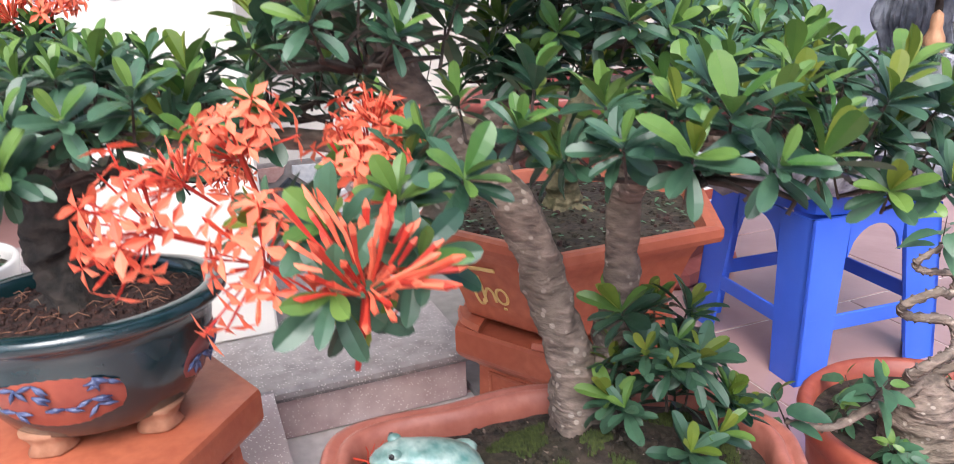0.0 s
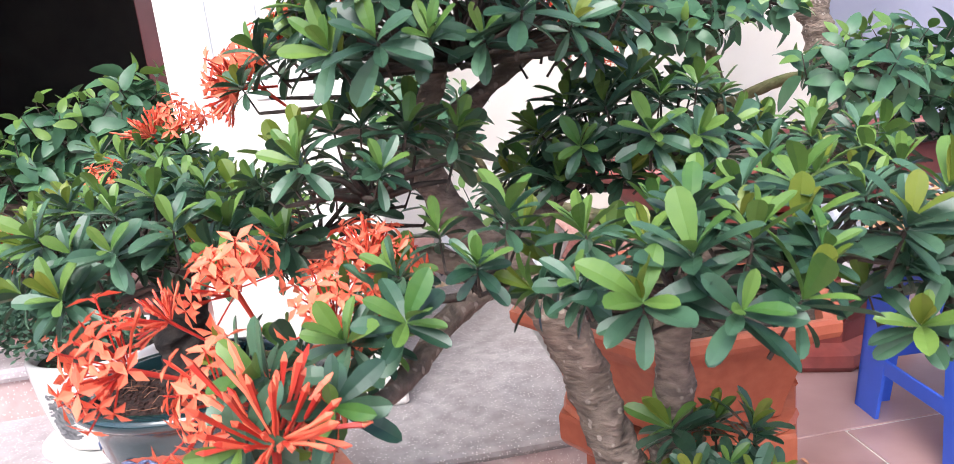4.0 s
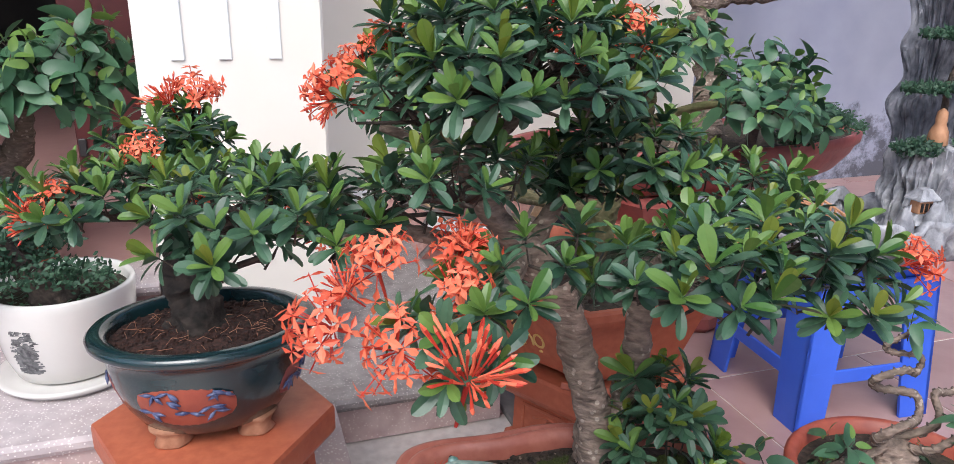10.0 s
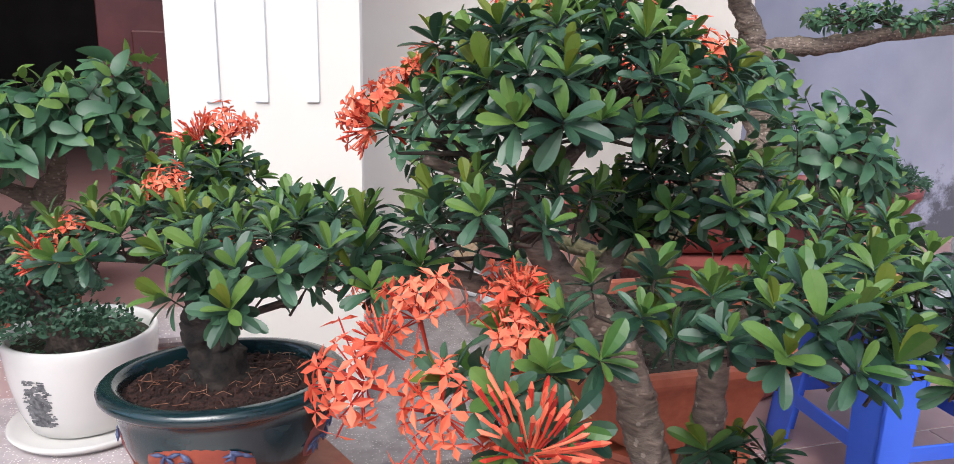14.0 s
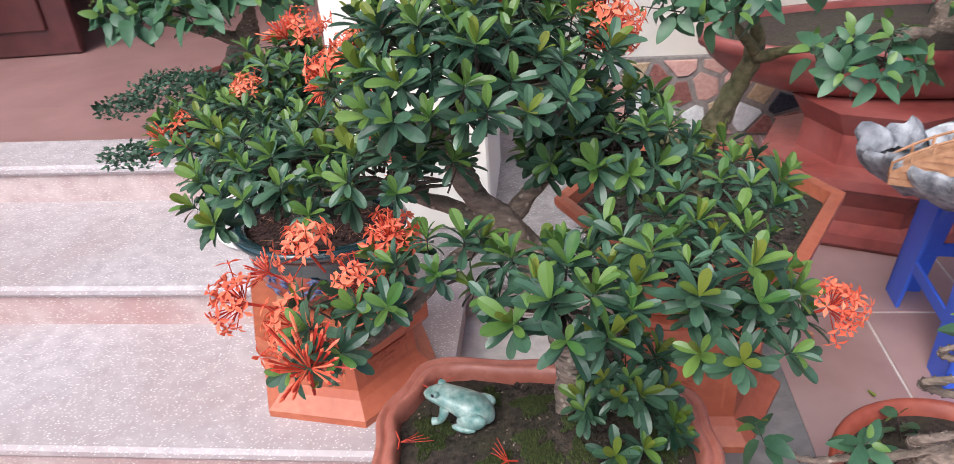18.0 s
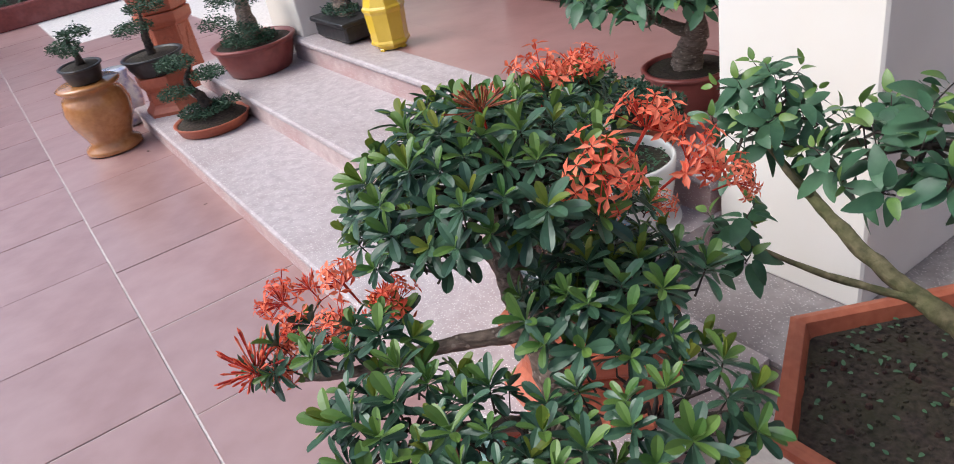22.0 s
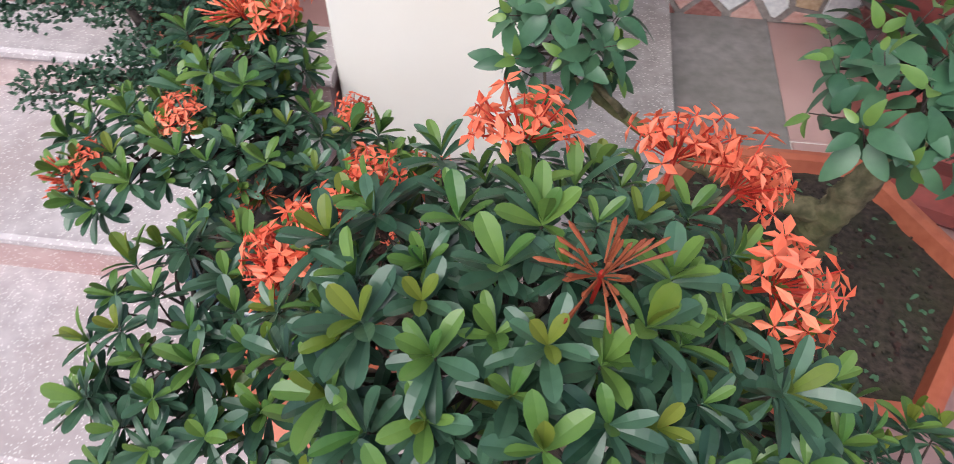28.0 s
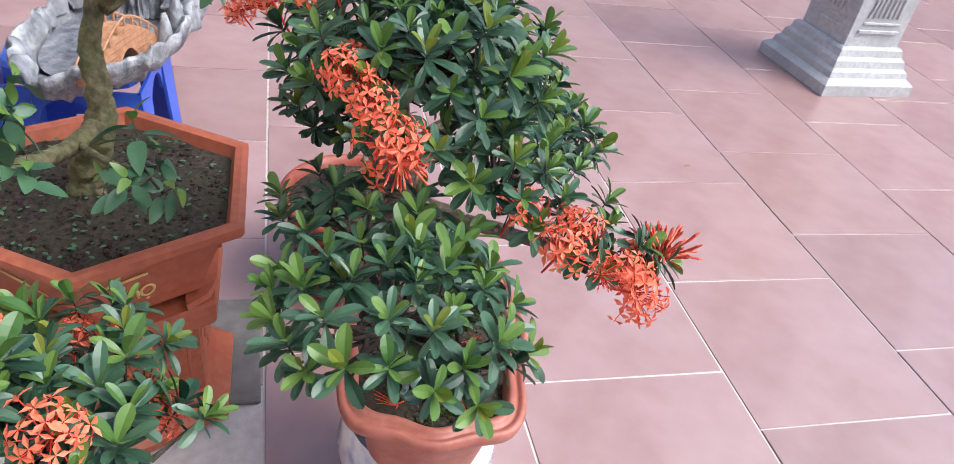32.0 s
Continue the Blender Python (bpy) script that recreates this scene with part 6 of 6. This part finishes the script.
# ---- pots at the far end of the steps ----
jar = thing("ochre_jar", "ochre glazed urn-shaped ceramic pedestal on the tiled floor", "pedestal", (-3.58, -0.03, 0.0))
part("jar_body", lathe([(0.13, 0), (0.145, 0.01), (0.14, 0.03), (0.105, 0.055), (0.12, 0.09), (0.155, 0.17), (0.165, 0.24), (0.15, 0.30), (0.125, 0.325), (0.15, 0.34), (0.158, 0.355), (0.14, 0.365)], 40), OCHRE, jar, smooth=True)
round_pot("black_pot", "low black oval bonsai pot on the ochre urn", (-3.58, -0.03, 0.367), 0.135, 0.085, BLACK, 0.75, ry=0.75)
fine_tree("small dark layered bonsai in the black pot", [([(-3.58, -0.03, 0.43), (-3.57, -0.02, 0.48), (-3.60, -0.03, 0.54), (-3.58, -0.03, 0.60)], [0.025, 0.018, 0.012, 0.005])], [((-3.62, -0.06, 0.54), (0.11, 0.08, 0.03)), ((-3.55, 0.0, 0.60), (0.10, 0.08, 0.035)), ((-3.5, -0.05, 0.53), (0.08, 0.06, 0.025))], 71, density=0.7)
dish = thing("terracotta_dish", "shallow round terracotta dish on the lowest step", "dish", (-2.97, 0.36, RISE))
part("dish_body", lathe([(0.15, 0), (0.16, 0.005), (0.175, 0.04), (0.182, 0.05), (0.176, 0.053), (0.165, 0.045)], 44, 1, 0, (True, False)), TERRA, dish, smooth=True)
part("moss_mound", lathe([(0.165, 0.04), (0.12, 0.07), (0.06, 0.095), (0.002, 0.105)], 30, 1, 0, (False, True)), SOIL, dish, "mossy soil mound", True)
fine_tree("layered green bonsai in the terracotta dish", [([(-2.97, 0.36, 0.20), (-2.98, 0.35, 0.26), (-3.03, 0.32, 0.33), (-2.98, 0.35, 0.42)], [0.03, 0.024, 0.018, 0.006])], [((-3.0, 0.25, 0.31), (0.10, 0.08, 0.03)), ((-2.93, 0.40, 0.37), (0.10, 0.08, 0.03)), ((-3.05, 0.30, 0.43), (0.12, 0.09, 0.03)), ((-2.86, 0.44, 0.24), (0.06, 0.05, 0.03)), ((-2.97, 0.34, 0.21), (0.13, 0.12, 0.012))], 72, density=0.8)
round_pot("brown_pot", "wide brown-red round pot on the middle step", (-3.22, 0.74, 2 * RISE), 0.21, 0.16, TERRA_DARK, 0.72)
fine_tree("pale-trunked shrub in the brown pot", [([(-3.22, 0.74, 0.36), (-3.2, 0.73, 0.5), (-3.25, 0.76, 0.62)], [0.06, 0.045, 0.02])], [((-3.25, 0.72, 0.6), (0.16, 0.14, 0.07)), ((-3.1, 0.66, 0.46), (0.1, 0.1, 0.05)), ((-3.35, 0.62, 0.48), (0.09, 0.09, 0.05)), ((-3.2, 0.72, 0.4), (0.15, 0.14, 0.02))], 73, BARK, 0.6)
pedestal((-3.5, 0.30, RISE), 0.2, 0.13, "small orange terracotta pedestal at the end of the step", "small pedestals")
round_pot("dark_pot", "dark bonsai pot on the small pedestal", (-3.5, 0.30, RISE + 0.201), 0.15, 0.1, BLACK, 0.7)
fine_tree("dark bonsai on the small pedestal", [([(-3.5, 0.30, 0.40), (-3.48, 0.3, 0.5), (-3.5, 0.32, 0.62)], [0.025, 0.02, 0.008])], [((-3.5, 0.26, 0.55), (0.12, 0.1, 0.035)), ((-3.46, 0.34, 0.64), (0.11, 0.1, 0.04))], 74, density=0.6)
yel = thing("yellow_vase", "yellow octagonal vase with a narrowing neck on the porch edge", "vase", (-2.43, 1.11, 3 * RISE))
part("pot_body", Geo().loft([ring(8, r, r, z, 0.39) for r, z in ((0.068, 0.004), (0.076, 0.014), (0.088, 0.026), (0.09, 0.036), (0.084, 0.046), (0.09, 0.165), (0.096, 0.178), (0.096, 0.188), (0.088, 0.198), (0.062, 0.30), (0.056, 0.302))]), YELLOW, yel, smooth=False)
part("cap", lathe([(0.05, 0.302), (0.052, 0.33), (0.044, 0.36), (0.02, 0.366)], 20), BLACK, yel, "black cap", True)
for k in range(4):
    part("foot", Geo().box(-0.014, -0.012, -0.0, 0.014, 0.012, 0.012, 0.003), YELLOW, yel, m=Matrix.Rotation(math.pi / 2 * k + 0.4, 4, "Z") @ Matrix.Translation((0.062, 0, 0)))
blk = thing("black_tray", "low rectangular black bonsai tray on the porch edge", "pot", (-2.83, 1.10, 3 * RISE), 0)
part("tray_body", Geo().box(-0.17, -0.10, 0.012, 0.17, 0.10, 0.10, 0.01).box(-0.185, -0.115, 0.085, 0.185, 0.115, 0.108, 0.005), BLACK, blk)
fine_tree("clump of dark stems in the black tray", [([(-2.83, 1.1, 0.44), (-2.84, 1.1, 0.56), (-2.8, 1.1, 0.7)], [0.05, 0.04, 0.02])], [((-2.83, 1.08, 0.48), (0.14, 0.08, 0.03)), ((-2.82, 1.1, 0.75), (0.18, 0.14, 0.07))], 75, BARK, 0.5)
urn = thing("porcelain_urn", "small blue and white porcelain urn on the floor by the steps", "urn", (-3.92, 0.12, 0.0))
part("urn_body", lathe([(0.08, 0), (0.09, 0.01), (0.12, 0.1), (0.125, 0.18), (0.09, 0.26), (0.1, 0.3), (0.09, 0.31)], 30), PORCELAIN, urn, smooth=True)
far = thing("red_pedestal", "tall dark orange terracotta pedestal far across the yard", "pedestal", (-6.65, -1.2, 0.0))
part("shaft", Geo().loft([ring(6, r, r, z) for r, z in ((0.25, 0), (0.25, 0.06), (0.19, 0.1), (0.16, 0.5), (0.19, 0.85), (0.23, 0.9), (0.23, 0.95))]), TERRA_RED, far)


def stone_base(at, w, h, label, group, rz=0.0):
    s = thing("stone_pillar", label, "pillar", at, rz, group)
    sqr = lambda q, z: [(-q, -q, z), (q, -q, z), (q, q, z), (-q, q, z)]
    part("plinth", Geo().loft([sqr(q, z) for q, z in ((w, 0), (w, 0.05), (w * 0.97, 0.058), (w * 0.88, 0.075), (w * 0.86, 0.10), (w * 0.80, 0.115), (w * 0.78, 0.145), (w * 0.72, 0.16), (w * 0.70, 0.19), (w * 0.66, 0.20))]), STONE_GREY, s, "stepped moulded base")
    part("shaft", Geo().loft([sqr(w * 0.60, 0.201), sqr(w * 0.60, h)]), STONE_GREY, s)
    for k in range(4):
        m = Matrix.Rotation(math.pi / 2 * k, 4, "Z")
        part("panel_frame", Geo().box(-w * 0.45, -w * 0.60 - 0.01, 0.26, w * 0.45, -w * 0.60 + 0.001, 0.275, 0.002).box(-w * 0.4, -w * 0.60 - 0.008, 0.30, w * 0.4, -w * 0.60 + 0.001, 0.31, 0.002), STONE_GREY, s, "carved panel border", m=m)
        g = Geo()
        for j in range(7):
            g.tube(curve([(-w * 0.35 + j * w * 0.11, -w * 0.60 - 0.002, 0.33), (-w * 0.3 + j * w * 0.1, -w * 0.60 - 0.004, 0.4 + 0.03 * (j % 3)), (-w * 0.36 + j * w * 0.12, -w * 0.60 - 0.002, 0.5)], 3), 0.006, 5)
        part("carving", g, STONE_GREY, s, "worn carved relief", True, m)
    return s


stone_base((2.09, -2.41, 0.0), 0.25, 1.6, "pale grey carved stone pillar with stepped base on the tiles", "stone pillars", 4)
for x, y in ((-7.2, -2.1), (-7.6, -1.0), (-8.4, -1.9)):
    stone_base((x, y, 0.0), 0.3, 0.9, "grey carved stone pillar across the yard", "stone pillars", 10)
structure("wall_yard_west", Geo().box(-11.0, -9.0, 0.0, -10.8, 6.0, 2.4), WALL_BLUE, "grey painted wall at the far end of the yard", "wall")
structure("wall_yard_south", Geo().box(-11.0, -9.2, 0.0, 4.9, -9.0, 2.4), PAINT_BEIGE, "beige painted wall behind the camera", "wall")

hexpot = thing("hexagonal_pot", "orange terracotta hexagonal pot on a tall pedestal by the steps", "pot", (-4.02, 0.52, 0.52), 10)
part("pot_body", Geo().loft([ring(6, q, q, z) for q, z in ((0.14, 0.0), (0.15, 0.01), (0.165, 0.09), (0.20, 0.11), (0.205, 0.13), (0.185, 0.132), (0.175, 0.11))], (True, False)), TERRA, hexpot)
part("soil", lathe([(0.178, 0.112), (0.08, 0.12), (0.002, 0.122)], 18, 1, 0, (False, True)), SOIL, hexpot, "dark soil", True)
pedestal((-4.02, 0.52, 0.0), 0.519, 0.16, "tall orange terracotta pedestal beside the end of the steps", "small pedestals", 10)
fine_tree("bushy bonsai in the hexagonal pot by the steps", [([(-4.02, 0.52, 0.63), (-4.0, 0.52, 0.72), (-4.04, 0.54, 0.82)], [0.03, 0.022, 0.01])], [((-4.05, 0.46, 0.78), (0.17, 0.15, 0.05)), ((-3.98, 0.56, 0.86), (0.15, 0.14, 0.06))], 81, density=0.6)
kerb = structure("garden_kerb", Geo().box(-8.75, -1.4, 0.0, -8.6, 6.0, 0.22, 0.01), TERRA_DARK, "low brown garden kerb at the far end of the yard", "kerb")
hedge = thing("garden_hedge", "green leafy garden bed behind the low kerb", "hedge", (0, 0, 0), kind="stuff")
hr, g = random.Random(90), Geo()
for _ in range(5200):
    p = Vector((hr.uniform(-9.9, -8.8), hr.uniform(-1.4, 5.8), 0))
    p.z = hr.uniform(0.05, 0.55) + 0.3 * noise.noise(p * 1.3)
    g.join(leaf_geo(hr.uniform(0.06, 0.12), 0.04, 0.2, 0.3), Matrix.Translation(p) @ spin(hr.uniform(0, 6.28), hr.uniform(-0.3, 1.0)))
tagged(part("leaf_mass", g, LEAF_W, hedge, "mixed garden leaves"), kind="stuff")
structure("garden_soil", Geo().box(-10.8, -1.4, 0.0, -8.752, 6.0, 0.16), SOIL, "dark garden soil behind the kerb", "soil")
basin2 = thing("stone_planter", "round grey-brown stone planter on short feet on the tiles", "planter", (3.40, -0.66, 0.0))
part("bowl", lathe([(0.30, 0.05), (0.40, 0.06), (0.445, 0.075), (0.455, 0.10), (0.45, 0.125), (0.43, 0.135), (0.425, 0.15), (0.44, 0.165), (0.46, 0.24), (0.465, 0.34), (0.45, 0.37), (0.41, 0.37), (0.40, 0.30)], 64, 1, 0, (True, False)), PLANTER, basin2, "ribbed stone bowl", True)
part("soil", lathe([(0.41, 0.31), (0.2, 0.33), (0.002, 0.335)], 30, 1, 0, (False, True)), SOIL, basin2, "dark soil", True)
for k in range(5):
    w = 2 * math.pi * k / 5 + 0.55
    part("foot", lathe([(0.05, 0.0), (0.055, 0.01), (0.045, 0.03), (0.06, 0.052)], 14), PLANTER, basin2, "", True, Matrix.Translation((0.29 * math.cos(w), 0.29 * math.sin(w), 0)))

# ---- fallen leaves and petals on the floor ----
lr = random.Random(6)
for x, y, z, s, mt in ((0.839, -0.378, 0.0, 1.0, "y"), (0.70, 0.81, 0.0, 0.8, "y"), (-0.80, 0.07, 0.0, 1.0, "p"), (2.0, -0.63, 0, 0.5, "p"), (1.9, -0.5, 0, 0.5, "p"), (1.75, -0.55, 0, 0.5, "p"), (0.54, 0.99, 0.03, 0.8, "y"), (1.2, -1.2, 0, 0.5, "p"), (2.3, -0.7, 0, 0.5, "p"), (0.62, 0.72, 0, 0.6, "y"), (0.66, 0.62, 0, 0.5, "p"), (0.72, 0.45, 0, 0.5, "y"), (1.55, -0.62, 0, 0.4, "p"), (1.62, -0.50, 0, 0.4, "p"), (1.46, -0.60, 0, 0.35, "p"), (0.75, -0.66, 0, 0.4, "p"), (-0.83, -0.04, 0, 0.9, "p"), (-3.3, 0.08, 0, 0.5, "b"), (-2.4, 0.1, 0, 0.4, "b")):
    f = thing("fallen_leaf", {"y": "yellowed fallen leaf on the floor tiles", "p": "pale dry fallen petal on the floor tiles", "b": "dark dry scrap on the floor tiles"}[mt], "leaf", (x, y, z + 0.004), lr.uniform(0, 360), "fallen leaves")
    part("blade", leaf_geo(0.05 * s, 0.02 * s, 0.3, -0.1), {"y": LEAF_B, "p": BISQUE, "b": BARK_DARK}[mt], f)


# ---- floor tiles ----
TW, TD = 0.505, 0.53
row_start = lambda j: {0: 0.39, -1: 0.265, -2: 0.09}.get(j, 0.30 if j % 2 else 0.06)
tile = Geo().box(-TW / 2 + 0.003, -TD / 2 + 0.003, -0.02, TW / 2 - 0.003, TD / 2 - 0.003, 0.0, 0.0015)
tile_mesh = mesh_of("tile", tile, [TILE])
trng = random.Random(4)
cells = []
for j in range(-10, 3):
    for i in range(-14, 12):
        x, y = row_start(j) + TW * i + TW / 2, -0.336 + TD * (j + 0.5)
        cells.append((abs(x) + 1.3 * abs(y + 0.6), x, y))
cells.sort()
rest = Geo()
for k, (_d, x, y) in enumerate(cells):
    if y > Y1 + 0.2 and -3.9 < x < 0.1:
        continue
    m = Matrix.Translation((x, y, trng.uniform(-0.0012, 0.0012))) @ Matrix.Rotation(radians(trng.uniform(-0.15, 0.15)), 4, "Z")
    if k < 230:
        part("tile", tile_mesh, None, ground, m=m)
    else:
        rest.join(tile, m)
for j in range(-22, 6):
    for i in range(-22, 18):
        x, y = row_start(j) + TW * i + TW / 2, -0.336 + TD * (j + 0.5)
        if -10 <= j < 3 and -14 <= i < 12 or (y > Y1 + 0.2 and x < 0.1):
            continue
        rest.join(tile, Matrix.Translation((x, y, trng.uniform(-0.001, 0.001))))
tagged(part("far_tiles", rest, TILE, ground, "red floor tiles further off"), kind="stuff")
